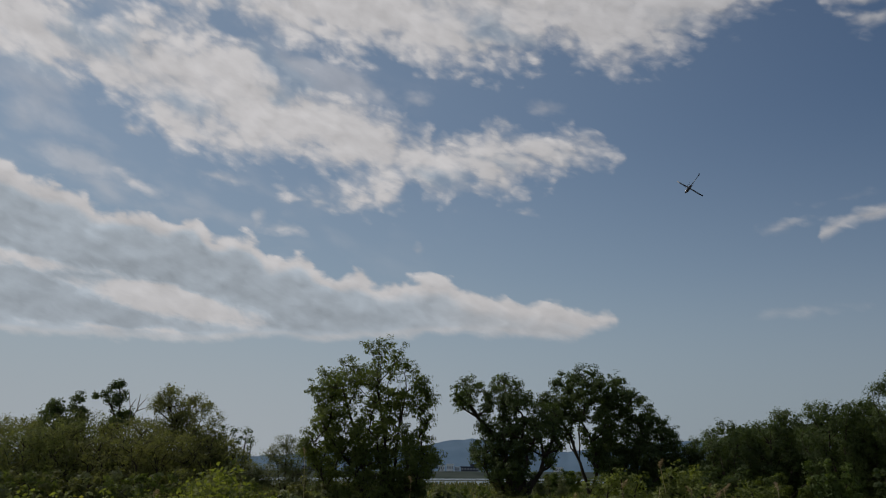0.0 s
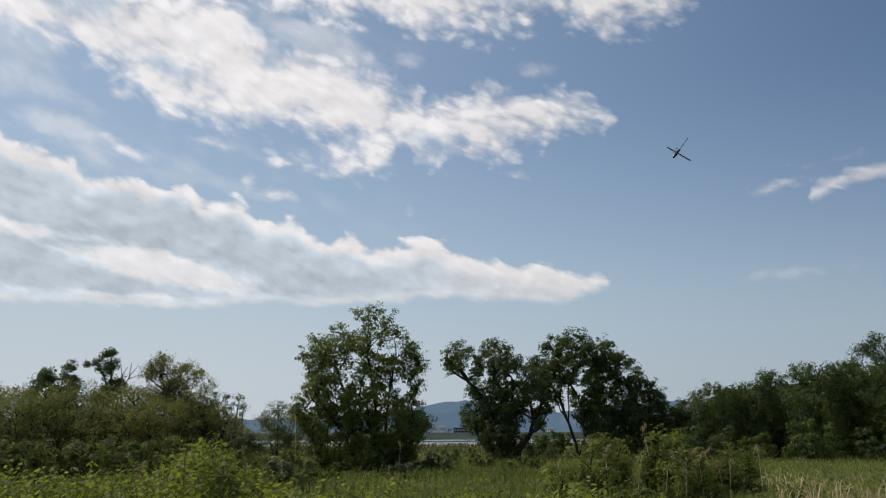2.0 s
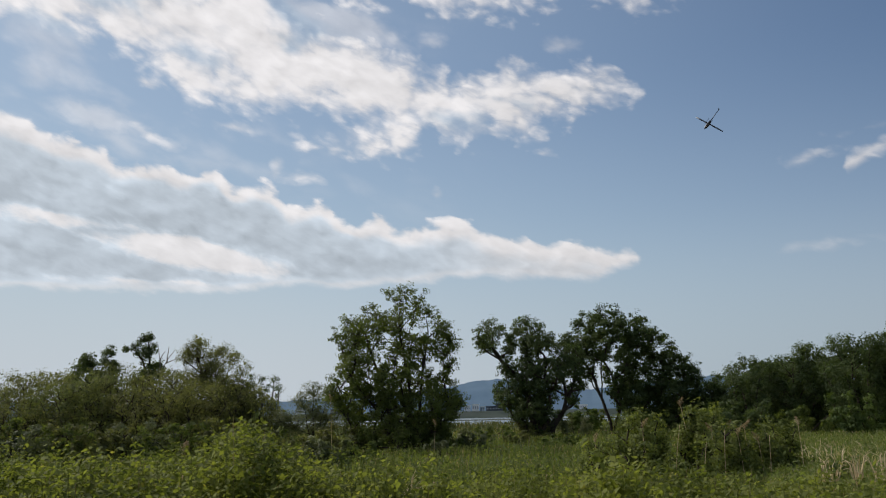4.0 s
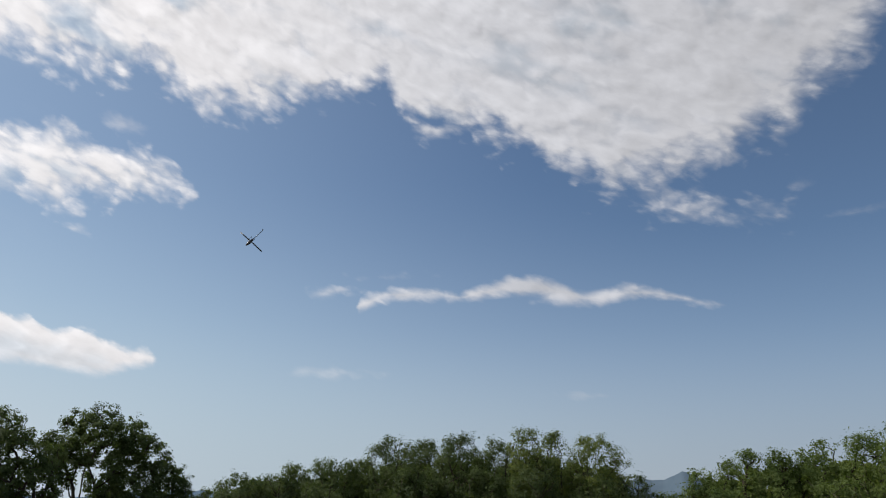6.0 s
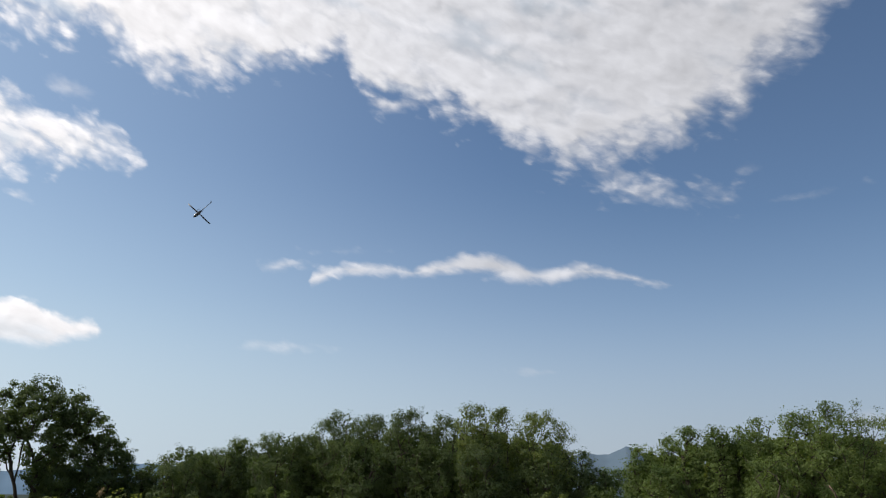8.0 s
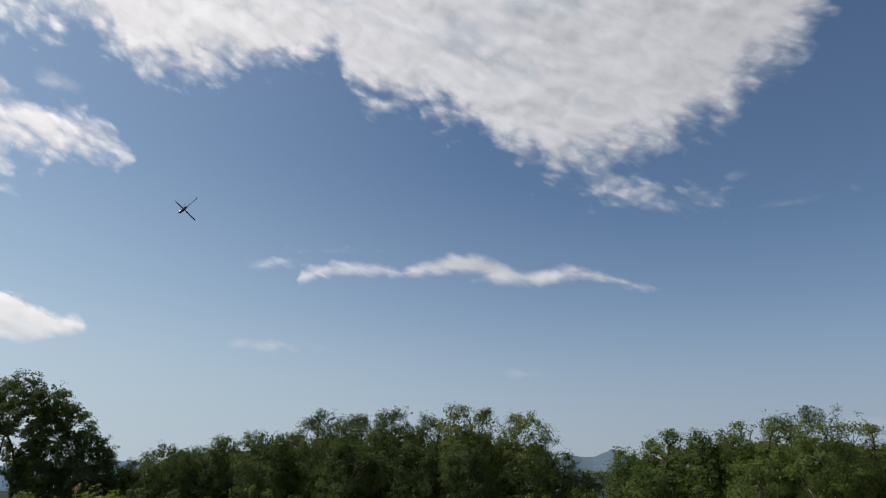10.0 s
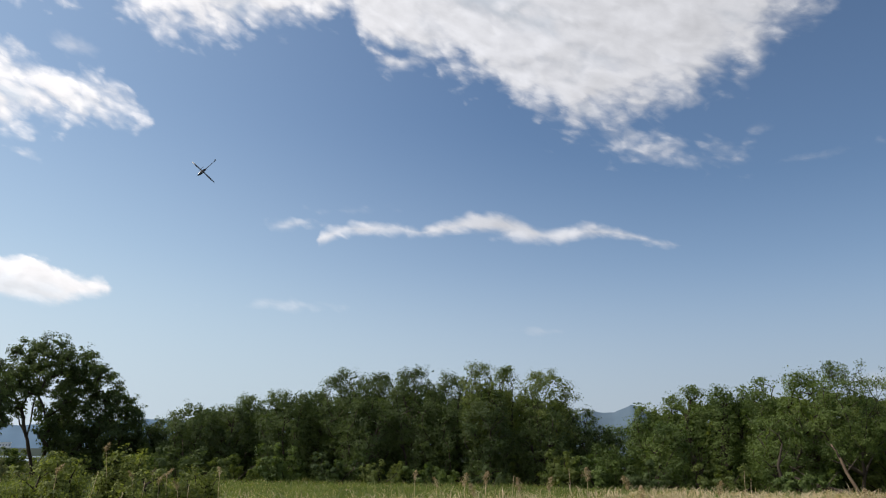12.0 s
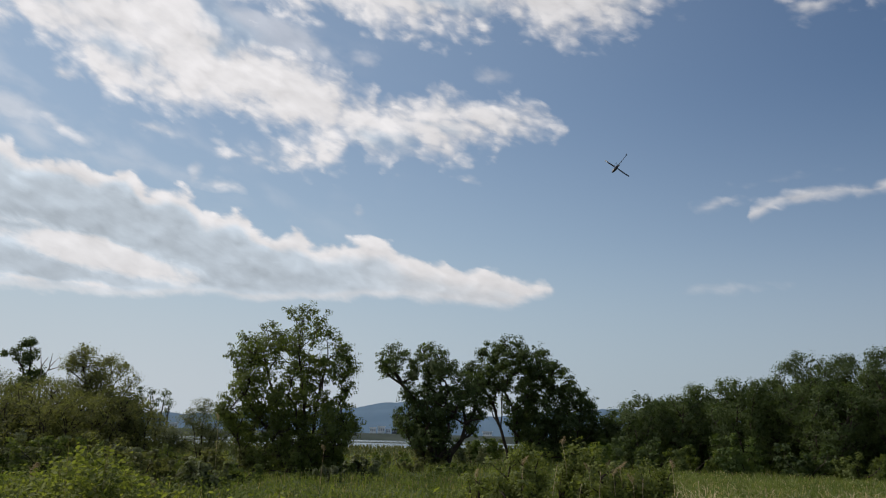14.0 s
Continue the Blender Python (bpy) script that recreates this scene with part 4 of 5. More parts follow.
# more of the wood stands behind, lower than the front row
grove([(22.5, 70, 3.0, 6, LEAF_B, DENSE), (27, 70, 3.6, 6, LEAF_B, DENSE), (31.5, 70, 4.4, 6, LEAF_B, DENSE), (36, 70, 4.8, 6, LEAF_B, DENSE), (40.5, 70, 5.0, 6, LEAF_B, DENSE), (44.5, 70, 4.4, 5, LEAF_B, DENSE),
       (53.5, 68, 3.4, 5, LEAF_A, DENSE), (57, 66, 4.2, 6, LEAF_A, DENSE), (60.5, 66, 4.4, 6, LEAF_A, DENSE), (64, 62, 4.6, 6, LEAF_A, DENSE), (66.5, 64, 4.2, 6, LEAF_A, DENSE), (70.5, 66, 3.6, 6, LEAF_A, DENSE),
       (74.5, 66, 3.6, 6, LEAF_A, DENSE)], 350, "trees deep in the wood", 0.36, -0.4, 3.5, twigs=80, per_tuft=6)
# the wood goes on behind the camera
grove([(100, 55, 5, 7, LEAF_A, DENSE), (112, 55, 5, 7, LEAF_B, DENSE), (125, 58, 5, 8, LEAF_A, DENSE), (235, 58, 5, 8, LEAF_B, DENSE), (250, 55, 5, 8, LEAF_A, DENSE)], 400, "trees behind the meadow", 0.9, -0.4, 2.5, twigs=80, per_tuft=3)


def build_shrub(az, d, high, wide, seed, mat, label, leaf=0.10, tufts=20, per_tuft=22, group="shrubs", gaps=-0.42):
    rng = np.random.default_rng(seed)
    clumps = []
    for _ in range(int(5 + 2.2 * wide)):
        x, y, tall = wide * 0.45 * rng.uniform(-1, 1), wide * 0.3 * rng.uniform(-1, 1), high * rng.uniform(0.45, 1.05)
        for u in (0.30, 0.58, 0.88):
            clumps.append((x * (0.75 + 0.3 * u), y * (0.75 + 0.3 * u), tall * u, high * (0.20 - 0.09 * u) * rng.uniform(0.8, 1.2)))
    return build_tree(at(az, d), clumps, seed, mat, label, stems=4, tufts=tufts * 2.6, per_tuft=per_tuft, leaf=leaf, spread=0.085 * high ** 0.5, gaps=gaps, inner=0.6, trunk=0.035 * high ** 0.5, name="shrub", category="shrub",
                       group=group, fork=0.2, twig=0.006, far=d > 45)


# undergrowth along the foot of the groves
for k, (az, d, high, wide) in enumerate(((16.4, 70, 3.2, 5), (18.6, 64, 2.9, 4), (13.6, 72, 2.6, 4), (9.4, 74, 2.0, 4), (17.6, 58, 2.2, 3), (19.5, 56, 2.4, 4), (23, 55, 2.0, 4), (26.5, 55, 2.6, 4), (30, 54, 2.2, 5), (33.2, 54, 1.8, 3), (37, 54, 1.6, 4), (41, 54, 1.5, 4), (46, 53, 2.6, 3), (48.6, 54, 2.4, 4),
                                         (52, 52, 2.2, 4), (57, 52, 1.9, 4), (62, 50, 1.7, 4), (67, 49, 1.8, 4), (70.5, 49, 3.2, 4), (74, 50, 2.6, 5), (63.6, 58, 3.6, 5), (66.4, 57, 3.2, 4), (59.6, 58, 3.0, 4), (48.0, 60, 3.0, 4), (43.6, 60, 2.8, 4), (38.6, 60, 2.8, 4), (34.8, 61, 2.8, 4), (29.2, 62, 2.8, 4), (25, 63, 2.8, 4), (20.4, 66, 3.6, 5), (22.6, 66, 3.8, 5), (9.2, 66, 2.5, 2.6), (8.0, 67, 1.9, 2.4))):
    build_shrub(az, d, high, wide, 500 + k, (LEAF_A, LEAF_C, LEAF_B)[k % 3], "low green bush at the foot of the grove", leaf=0.19, tufts=3.8, group="undergrowth bushes")
for k, (az, d, high, wide) in enumerate(((-33, 38, 2.2, 4), (-30, 38, 1.9, 4), (-27.5, 39, 2.2, 4), (-25, 38, 1.8, 4), (-22.5, 39, 2.0, 3.6), (-20, 38, 1.8, 3.4), (-17.2, 39, 1.9, 3), (-15, 40, 1.5, 3), (-12.6, 40, 1.4, 2.6), (-9.8, 38, 1.5, 2.4), (0.5, 42, 1.0, 2.0), (2.2, 60, 0.9, 3), (-6.4, 41, 1.5, 2.6), (-4.0, 41.5, 1.2, 2.4), (-1.6, 41, 1.4, 2.4), (5.2, 56, 1.2, 2.6), (8.2, 60, 1.6, 3), (12.6, 60, 2.0, 4), (-11.6, 30, 1.15, 2.0), (-9.6, 28, 1.2, 2.0), (-7.6, 33, 0.9, 2.0), (-14.2, 31, 1.3, 2.2), (0.8, 48, 0.7, 3.0), (2.8, 50, 0.8, 3.0), (4.4, 46, 0.6, 2.5), (-1.2, 36, 0.65, 2.0), (7.2, 44, 0.7, 2.4))):
    build_shrub(az, d, high, wide, 540 + k, (LEAF_E, LEAF_D, LEAF_A)[k % 3], "low olive bush in the rough grass", leaf=0.12, tufts=13, group="thicket bushes")
# the thicket of saplings in the meadow
for k, (az, d, high, wide) in enumerate(((9.6, 21, 1.35, 1.6), (11.2, 21.5, 2.0, 1.7), (12.9, 21, 2.1, 1.9), (14.8, 22, 1.85, 1.6), (17.0, 22.5, 2.0, 1.5), (18.6, 21, 1.5, 1.5), (19.6, 23, 1.7, 1.4), (21.4, 24, 1.65, 1.2), (16.0, 19.5, 1.25, 1.6), (12.2, 19.8, 1.2, 1.5))):
    build_shrub(az, d, (1.0 if az > 16.5 else 0.9) * high, 0.95 * wide, 560 + k, LEAF_S, "leafy green sapling bush in the tall grass", leaf=0.085, tufts=46, per_tuft=15, group="sapling thicket", gaps=-0.30)


# ---------------------------------------------------------------- grass, reeds and weeds
def blades(rng, az, d, high, wide, bend):
    """Grass blades of two joined pieces that taper and lean over; arrays of equal length."""
    n = len(az)
    a = np.radians(az)
    base = np.stack([d * np.sin(a), d * np.cos(a), np.full(n, -0.02)], axis=1)
    turn = rng.uniform(0, 2 * np.pi, n)
    lean = np.stack([np.cos(turn), np.sin(turn), np.zeros(n)], axis=1) * (high * bend * rng.uniform(0.2, 1.0, n))[:, None]
    side_turn = turn + rng.uniform(0.6, 2.4, n)
    side = np.stack([np.cos(side_turn), np.sin(side_turn), np.zeros(n)], axis=1) * (wide * 0.5)[:, None]
    up = np.array([0, 0, 1.0])
    mid = base + lean * 0.35 + up * (high * 0.62)[:, None]
    tip = base + lean + up * (high * (1.0 - 0.25 * bend))[:, None]
    q1 = np.stack([base - side, base + side, mid + side * 0.8, mid - side * 0.8], axis=1)
    q2 = np.stack([mid - side * 0.8, mid + side * 0.8, tip + side * 0.08, tip - side * 0.08], axis=1)
    return np.concatenate([q1, q2])


rng = np.random.default_rng(7)
n = 48000
az = rng.uniform(-38, 50, n)
d = np.exp(rng.uniform(math.log(13), math.log(75), n))
lush = np.array([noise.noise((float(x), float(y), 0.0)) + 0.9 * noise.noise((float(x) * 3.7, float(y) * 3.7, 4.0)) for x, y in zip(d * np.sin(np.radians(az)) * 0.16, d * np.cos(np.radians(az)) * 0.16)])
high = (0.28 + 0.24 * lush + 0.20 * rng.random(n)) * np.where(d > 45, 1.1, 1.0)
ob = new("grass", quad_mesh("grass", blades(rng, az, d, np.maximum(0.15, high), 0.012 + 0.0007 * d, 0.6), GRASS))
tagged(ob, "long uneven green meadow grass with dry blades", "grass", kind="stuff")

RIVER_GRASS = leafy("river_grass", (0.058, 0.068, 0.025), (0.118, 0.124, 0.050), 0.35, rough=0.75, patch=0.15, dry=(0.24, 0.19, 0.11, 0.12))
FRESH = leafy("fresh_grass", (0.100, 0.134, 0.034), (0.215, 0.248, 0.080), 0.45, patch=0.2, dry=(0.40, 0.33, 0.20, 0.12))
n = 30000
az = rng.uniform(20, 58, n)
d = np.exp(rng.uniform(math.log(17), math.log(56), n))
ob = new("fresh_grass", quad_mesh("fresh_grass", blades(rng, az, d, rng.uniform(0.3, 0.6, n), 0.012 + 0.0007 * d, 0.7), FRESH))
tagged(ob, "fresh light green grass in front of the grove", "grass", kind="stuff")

n = 14000
az = rng.uniform(-35, 40, n)
d = rng.uniform(70, 140, n)
ob = new("far_grass", quad_mesh("far_grass", blades(rng, az, d, rng.uniform(0.35, 0.75, n), 0.03 + 0.0008 * d, 0.6), RIVER_GRASS))
tagged(ob, "rough olive grass along the river edge", "grass", kind="stuff")

n = 4200
az = rng.uniform(-36, 78, n)
d = np.exp(rng.uniform(math.log(14), math.log(60), n))
keep = (az < 30) | (d > 32)
az, d = az[keep], d[keep]
tall = 0.22 + 0.55 * rng.random(len(az)) ** 1.6
rep = np.repeat(np.arange(len(az)), 16)
foot = np.stack([d * np.sin(np.radians(az)), d * np.cos(np.radians(az)), tall * 0.6], axis=1)
c = foot[rep] + rng.normal(size=(len(rep), 3)) * np.stack([0.16 + 0 * tall, 0.16 + 0 * tall, tall * 0.3], axis=1)[rep]
ob = new("meadow_plants", quad_mesh("meadow_plants", leaves(rng, c[c[:, 2] > 0.04], 0.10, 0.5), LEAF_A))
tagged(ob, "low leafy green plants among the meadow grass", "plants", kind="stuff")

n = 80000
az = rng.uniform(21, 76, n)
d = rng.uniform(12, 47, n)
edge = np.interp(az, (21, 24, 34, 42, 54, 62), (22, 31, 31, 30, 42, 46)) + 4 * rng.normal(size=n)
keep = (rng.random(n) < np.clip((az - 31) / 20, 0.17, 1.0)) & (d < edge)
az, d = az[keep], d[keep]
lump = np.array([noise.noise((float(x), float(y), 5.0)) + 0.6 * noise.noise((float(x) * 3.1, float(y) * 3.1, 9.0)) for x, y in zip(d * np.sin(np.radians(az)) * 0.22, d * np.cos(np.radians(az)) * 0.22)])
keep = rng.random(len(az)) < np.clip(0.85 + 1.3 * lump, 0.25, 1.0)
az, d, lump = az[keep], d[keep], lump[keep]
high = rng.uniform(0.50, 1.0, len(az)) * np.clip(0.75 + (az - 25) / 120, 0.7, 1.05) * np.clip(0.95 + 0.55 * lump, 0.5, 1.4)
high *= np.where(rng.random(len(az)) < 0.02, 1.35, 1.0)
ob = new("dry_reeds", quad_mesh("dry_reeds", blades(rng, az, d, high, 0.012 + 0.0006 * d, 0.9), REED))
tagged(ob, "dense bed of dry straw-coloured reeds with green shoots", "reeds", kind="stuff")


def weed_bed(name, az_lo, az_hi, d_lo, d_hi, high_at, count, leaf, mat, seed, label):
    """A bed of leafy weeds: stalks with leaves set round them."""
    rng = np.random.default_rng(seed)
    az = rng.uniform(az_lo, az_hi, count)
    d = rng.uniform(d_lo, d_hi, count)
    stalks, pts = [], []
    for a, r in zip(az, d):
        foot = at(a, r)
        lump = noise.noise((foot.x * 0.55, foot.y * 0.55, 3.0))
        high = high_at(a, r) * (0.68 + 0.52 * lump + 0.40 * rng.random() ** 2)
        lean = Vector((rng.normal() * 0.12, rng.normal() * 0.12, 0))
        n = int(high * 38)
        u = rng.uniform(0.25, 1.0, n)
        ring = rng.uniform(0, 6.283, n)
        out = rng.uniform(0.03, 0.15, n)
        p = np.stack([foot.x + lean.x * u + out * np.cos(ring), foot.y + lean.y * u + out * np.sin(ring), high * u], axis=1)
        pts.append(p)
        stalks.append([foot, foot + lean + Vector((0, 0, high))])
    rng2 = np.random.default_rng(seed + 1)
    root = thing(name, at((az_lo + az_hi) / 2, (d_lo + d_hi) / 2), label, "weeds", kind="stuff")
    back = root.matrix_world.inverted()
    me = quad_mesh("leaves", leaves(rng2, np.concatenate(pts), leaf, 0.66, 0.8), mat)
    me.transform(back)
    part("leaves", me, mat, root)
    shape = Shape()
    for line in stalks:
        shape.tube([back @ p for p in line], [0.005, 0.003], 3, cap=False)
    part("stalks", shape, GRASS, root)


weed_bed("weeds", -38, -9, 9.0, 15.0, lambda a, r: 1.27 + 0.02 * (r - 10) + 0.30 * math.exp(-((a + 16.0) / 1.7) ** 2) - 0.055 * max(0.0, a + 14), 2100, 0.072, LEAF_W, 41, "bright green broad-leaved weeds in the foreground")
weed_bed("weeds", -15, 8, 9.0, 14.0, lambda a, r: 0.84, 850, 0.072, LEAF_W, 42, "bright green broad-leaved weeds in the foreground")
weed_bed("weeds", -7.5, -1.0, 9.0, 11.0, lambda a, r: 1.34, 120, 0.078, LEAF_W, 44, "yellow-green broad-leaved weeds standing above the grass")
weed_bed("weeds", 7.6, 11.6, 8.6, 9.6, lambda a, r: 1.30, 22, 0.095, LEAF_W, 45, "large bright yellow-green leaves of a tall weed")
weed_bed("weeds", 8, 28, 8.5, 13.0, lambda a, r: 0.92, 1000, 0.078, LEAF_W, 43, "bright green broad-leaved weeds in the foreground")


def build_reed(az, d, high, seed, plume=True, full=1.0):
    """A tall dead reed: thin stalk, a bent leaf and a feathery plume."""
    rng = np.random.default_rng(seed)
    root = thing("reed", at(az, d), "tall dry reed with a feathery tan plume" if plume else "tall bare dry reed stalk", "reed", "tall reeds")
    lean = Vector((rng.normal() * 0.06, rng.normal() * 0.06, 0))
    top = lean * high + Vector((0, 0, high))
    stalk = Shape()
    stalk.tube([Vector((0, 0, -0.05)).lerp(top, k / 5) + lean * high * (k / 5) ** 2 * 0.5 - lean * high * 0.5 * (k / 5) for k in range(6)], [0.008, 0.008, 0.007, 0.006, 0.005, 0.004], 5)
    part("stalk", stalk, REED, root)
    if plume:
        n = int(90 + 170 * full)
        u = (np.arange(n) + rng.random(n)) / n
        droop = Vector((rng.choice((-1, 1)) * rng.uniform(0.04, 0.16), 0, 0))
        width = 0.11 * full * np.sin(np.pi * np.clip(u, 0.03, 1)) ** 0.7 + 0.006
        c = np.stack([top.x + droop.x * u ** 2 + rng.normal(size=n) * width * 0.5, top.y + rng.normal(size=n) * width * 0.5, top.z + full * (-0.12 + 0.40 * u)], axis=1)
        part("plume", quad_mesh("plume", leaves(rng, c, 0.10 * full ** 0.5, 0.11, 0.9), PLUME), PLUME, root)


for k, (az, d, high, tuft) in enumerate(((35.8, 30, 1.25, True), (37.3, 28, 1.05, True), (39.5, 22, 1.32, True), (40.9, 22, 1.38, True), (40.0, 23, 1.02, True), (42.7, 21, 1.55, False),
                                         (43.3, 22, 1.23, True), (45.1, 22, 1.26, True), (47.1, 21, 1.75, False), (48.0, 22, 1.54, True), (50.8, 21, 1.36, True), (51.7, 22, 1.10, True), (49.6, 20, 1.35, False),
                                         (53.6, 22, 1.2, False), (56.9, 22, 1.26, True), (58.4, 20, 1.8, False), (58.7, 20, 1.62, False), (62.6, 22, 1.3, False), (65.4, 24, 1.15, True),
                                         (-20.2, 15, 1.30, True), (-16.1, 15, 1.2, True), (-12.6, 14, 1.15, True),
                                         (-2.0, 30, 1.5, True), (-9.3, 33, 2.6, True))):
    build_reed(az, d, high, 700 + k, tuft, 0.6 if az < 0 else 0.9)
# small plumes that stand among the saplings
for k, (az, d, high) in enumerate(((9.4, 20.5, 1.15), (15.9, 22, 2.02), (19.4, 21, 1.42), (19.0, 20.5, 1.28), (20.2, 21, 1.12), (18.6, 22.5, 1.40), (22.6, 23, 1.45), (12.6, 20, 1.5), (17.4, 21, 1.35))):
    build_reed(az, d, high, 760 + k, True, 0.55)
for k, (az, d, high) in enumerate(((14.6, 19.0, 1.5), (17.8, 20.0, 1.35), (12.9, 19.5, 1.25), (20.6, 20.5, 1.2), (16.4, 18.8, 1.1))):
    build_reed(az, d, high, 780 + k, False)

def build_tuft(az, d, high, seed, mat, label, count=16, splay=0.24):
    """A tuft of long blades that arch over at the tips, each blade a part."""
    rng = np.random.default_rng(seed)
    root = thing("reed_grass", at(az, d), label, "grass tuft", "grass tufts")
    for k in range(count):
        lean = Vector((rng.normal() * splay + 0.06, rng.normal() * splay * 0.7, rng.uniform(0.62, 1.0) * high))
        foot = Vector((rng.normal() * 0.08, rng.normal() * 0.08, 0.0))
        blade = Shape()
        blade.tube([foot, foot + Vector((lean.x * 0.25, lean.y * 0.25, lean.z * 0.5)), foot + Vector((lean.x * 0.6, lean.y * 0.6, lean.z * 0.85)), foot + lean + Vector((lean.x * 0.3, lean.y * 0.3, -0.03))],
                   [0.010, 0.013, 0.009, 0.002], 4)
        part("blade", blade, mat, root)


GREEN_TUFT, DRY_TUFT = "tall tuft of dark green reed grass", "tuft of dead tan grass standing among the weeds"
for k, (az, d, high) in enumerate(((53.6, 15.5, 1.12), (-12.4, 14.0, 1.65), (-11.6, 14.5, 1.45), (-8.2, 14.5, 1.35), (-6.6, 13.5, 1.25), (-17.6, 15.5, 1.5), (1.2, 15.0, 1.0), (24.5, 19.0, 0.95))):
    build_tuft(az, d, high, 77 + k, LEAF_A if k else LEAF_B, GREEN_TUFT, 18)
for k, (az, d, high) in enumerate(((-13.4, 11.5, 1.32), (-13.0, 12.0, 1.15), (-20.6, 12.0, 1.3), (-4.6, 12.5, 1.05), (25.4, 17.5, 1.05), (27.0, 18.5, 1.0), (28.8, 18.0, 0.95), (31.0, 19.0, 0.9), (24.0, 18.0, 1.0), (33.5, 20.0, 1.0), (5.5, 14.0, 0.9))):
    build_tuft(az, d, high, 97 + k, REED, DRY_TUFT, 14, 0.16)


# ---------------------------------------------------------------- far bank: buildings
def building(az, d, wide, high, wall, label, panes=5, base=4.0, roof=True):
    root = thing("building", at(az, d, base), label, "building", "buildings across the river", turn=-az)
    body = Shape()
    body.box((-wide / 2, -6, -1.0), (wide / 2, 6, high))
    part("wall", body.mesh("wall", wall, False), wall, root)
    if roof:
        top = Shape()
        top.box((-wide / 2 - 0.6, -6.6, high), (wide / 2 + 0.6, 6.6, high + 0.7))
        part("roof", top.mesh("roof", wall, False), wall, root)
    for k in range(panes):
        x = -wide / 2 + wide * (k + 0.5) / panes
        hole = Shape()
        hole.box((x - wide / panes * 0.3, -6.12, high * 0.35), (x + wide / panes * 0.3, -5.9, high * 0.75))
        part("window", hole.mesh("window", PANE, False), PANE, root)


building(2.6, 760, 17, 3.6, WALL_DARK, "long low dark building on the far river bank", 6)
building(2.9, 766, 7, 6.0, WALL_DARK, "dark upper storey of the building on the far bank", 3)
building(0.6, 800, 6, 5, WALL_PALE, "small pale house across the river", 3)
building(1.2, 820, 7, 6.5, WALL_PALE, "small pale house across the river", 3)
building(1.7, 830, 5, 4, WALL_PALE, "small pale house across the river", 2)
building(5.6, 780, 12, 3.8, WALL_PALE, "white building across the river behind the trees", 4)
building(8.9, 780, 9, 3.6, WALL_PALE, "white building across the river behind the trees", 4)
building(-8.8, 760, 14, 3.4, WALL_DARK, "long low dark shed on the far river bank", 4)
building(-11.5, 800, 9, 5, WALL_PALE, "small pale house across the river", 3)
building(-13.2, 800, 8, 4.2, WALL_PALE, "small pale house across the river", 3)


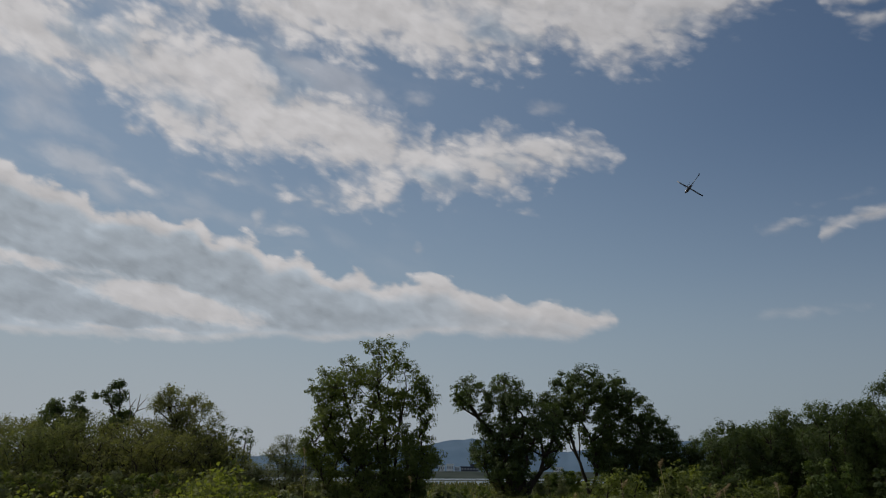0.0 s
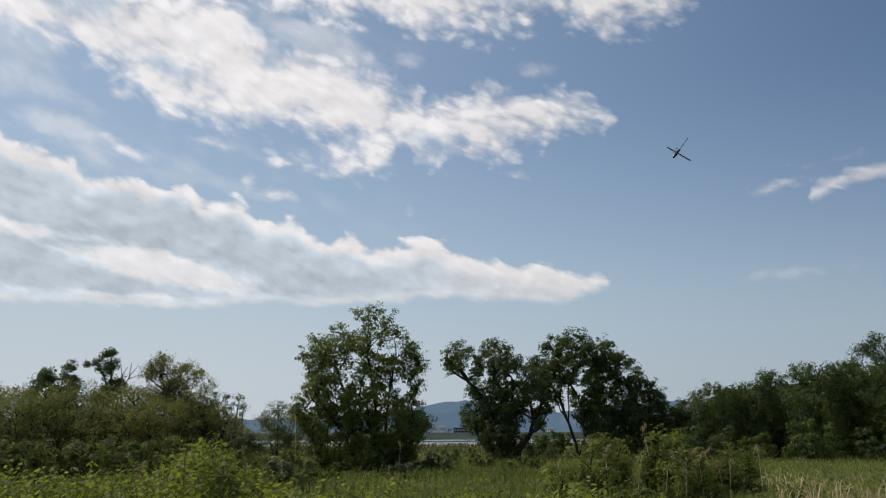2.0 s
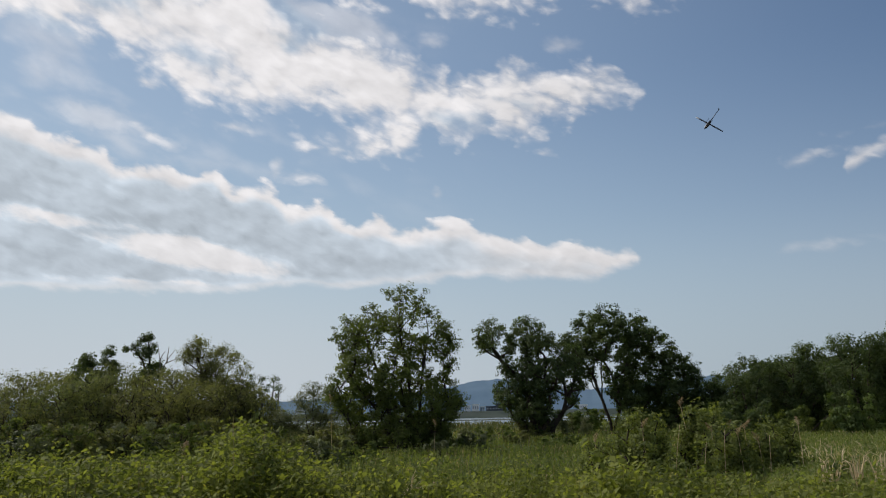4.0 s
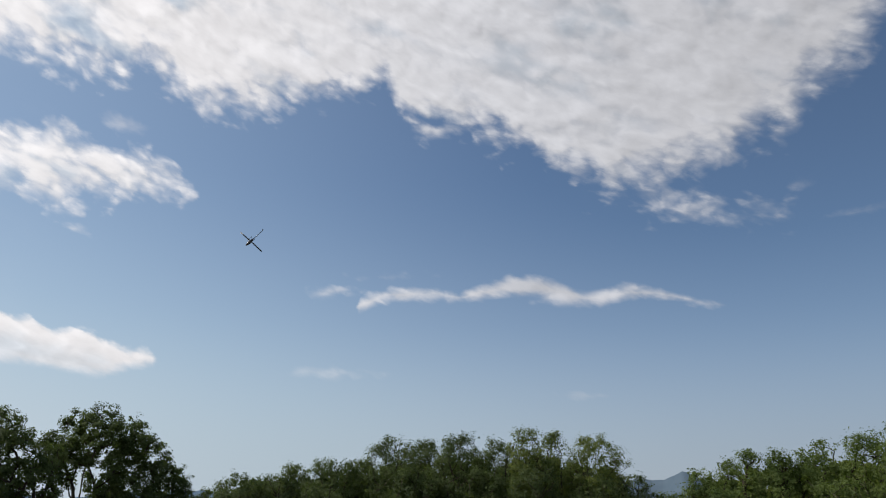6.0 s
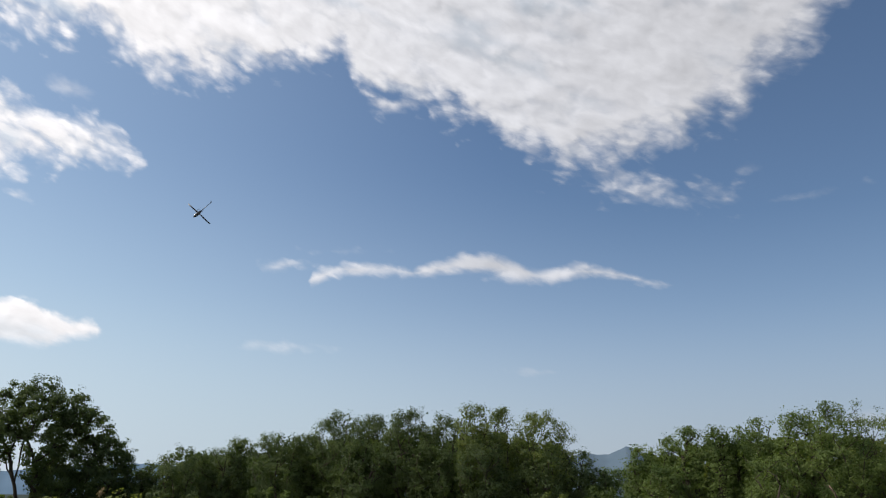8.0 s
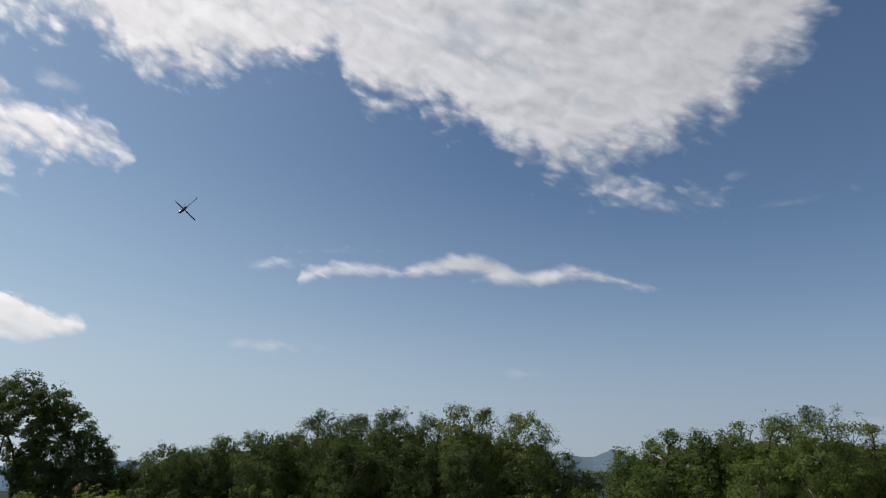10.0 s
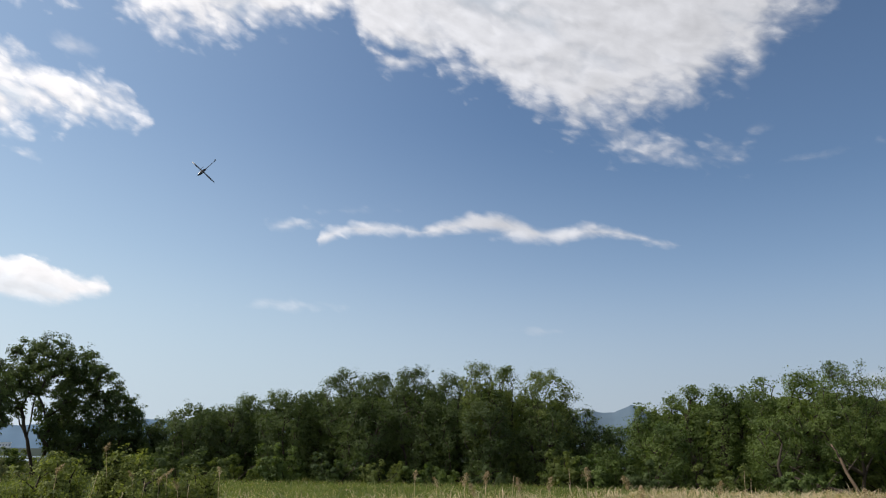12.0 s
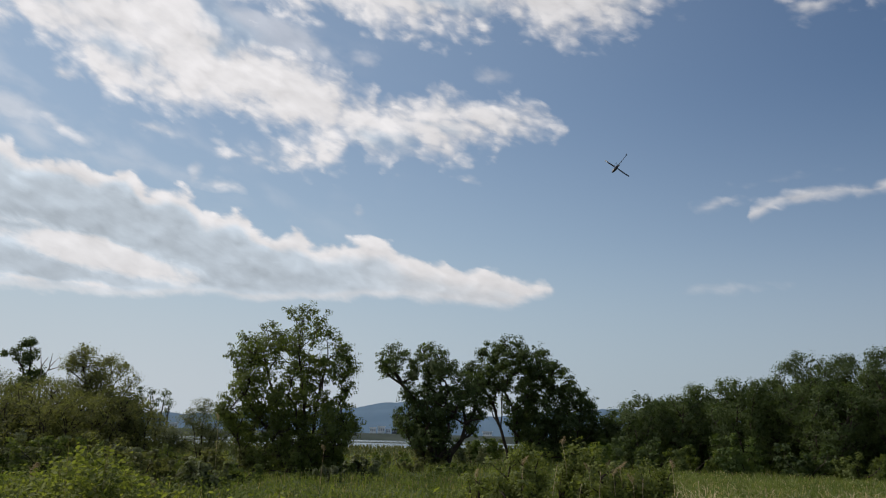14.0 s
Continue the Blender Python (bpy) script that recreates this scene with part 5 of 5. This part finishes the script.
# ---------------------------------------------------------------- model helicopter in the air
def build_helicopter(place, ahead, up):
    ahead, up = ahead.normalized(), up.normalized()
    side = up.cross(ahead).normalized()
    up = ahead.cross(side)
    m = Matrix((ahead, side, up)).transposed().to_4x4()
    m.translation = place
    root = new("model_helicopter")
    root.matrix_world = m
    tagged(root, "black radio-controlled model helicopter hovering in the sky", "helicopter")
    body = Shape()
    line = [(0.42, 0.004, -0.09), (0.38, 0.035, -0.085), (0.30, 0.065, -0.07), (0.18, 0.085, -0.05), (0.04, 0.085, -0.04), (-0.08, 0.06, -0.03), (-0.16, 0.03, -0.02)]
    body.tube([Vector((x, 0, z)) for x, r, z in line], [r for x, r, z in line], 12)
    part("canopy", body, BODY, root)
    boom = Shape()
    boom.tube([Vector((-0.10, 0, -0.03)), Vector((-0.86, 0, -0.03))], [0.020, 0.016], 8)
    boom_part = part("tail_boom", boom, CARBON, root)
    fin = Shape()
    fin.box((-0.88, -0.004, -0.16), (-0.80, 0.004, 0.06))
    part("tail_fin", fin.mesh("tail_fin", CARBON, False), CARBON, boom_part)
    tail = Shape()
    tail.box((-0.872, 0.03, -0.16), (-0.848, 0.036, 0.10))
    part("tail_rotor", tail.mesh("tail_rotor", CARBON, False), CARBON, boom_part)
    mast = Shape()
    mast.tube([Vector((0, 0, 0.0)), Vector((0, 0, 0.15))], [0.012, 0.012], 8)
    part("mast", mast, STEEL, root)
    head = Shape()
    head.box((-0.03, -0.09, 0.12), (0.03, 0.09, 0.15))
    head_part = part("rotor_head", head.mesh("rotor_head", STEEL, False), STEEL, root)
    for s in (-1, 1):
        blade = Shape()
        blade.tube([Vector((0.0, s * 0.08, 0.135)), Vector((0, s * 0.16, 0.137)), Vector((0.004, s * 0.45, 0.15)), Vector((0.0, s * 0.79, 0.165))], [0.018, 0.036, 0.036, 0.030], 6)
        for v in blade.v:
            v.z = 0.14 + 0.03 * abs(v.y) + (v.z - 0.14) * 0.12
        part("rotor_blade", blade, CARBON, head_part)
        skid = Shape()
        skid.tube([Vector((0.20, s * 0.11, -0.21)), Vector((0.14, s * 0.11, -0.23)), Vector((-0.18, s * 0.11, -0.23))], [0.007] * 3, 6)
        skid_part = part("skid", skid, CARBON, root)
        for x in (0.10, -0.10):
            leg = Shape()
            leg.tube([Vector((x, s * 0.03, -0.10)), Vector((x, s * 0.10, -0.16)), Vector((x, s * 0.11, -0.23))], [0.007] * 3, 6)
            part("strut", leg, CARBON, skid_part)
    return root


def plain(name, colour, rough, metal=0.0):
    mat, tree, shader = material(name)
    pos = position(tree)
    tree.links.new(blend(tree, grain(tree, pos, 30, 3), (*[c * 0.8 for c in colour], 1), (*[c * 1.2 for c in colour], 1)), shader.inputs["Base Color"])
    shader.inputs["Roughness"].default_value, shader.inputs["Metallic"].default_value = rough, metal
    return mat


BODY, CARBON, STEEL = plain("canopy_paint", (0.02, 0.02, 0.028), 0.3), plain("carbon_fibre", (0.015, 0.015, 0.018), 0.4), plain("steel", (0.4, 0.4, 0.42), 0.35, 1.0)
HELI = at(19.1, 39.4, 1.9 + 14.4)
sight = (HELI - Vector(EYE)).normalized()
across = sight.cross(Vector((0, 0, 1))).normalized()
above = across.cross(sight)
build_helicopter(HELI, -across * 0.62 - above * 0.72 - sight * 0.25, sight * 0.93 - above * 0.25 + across * 0.1)
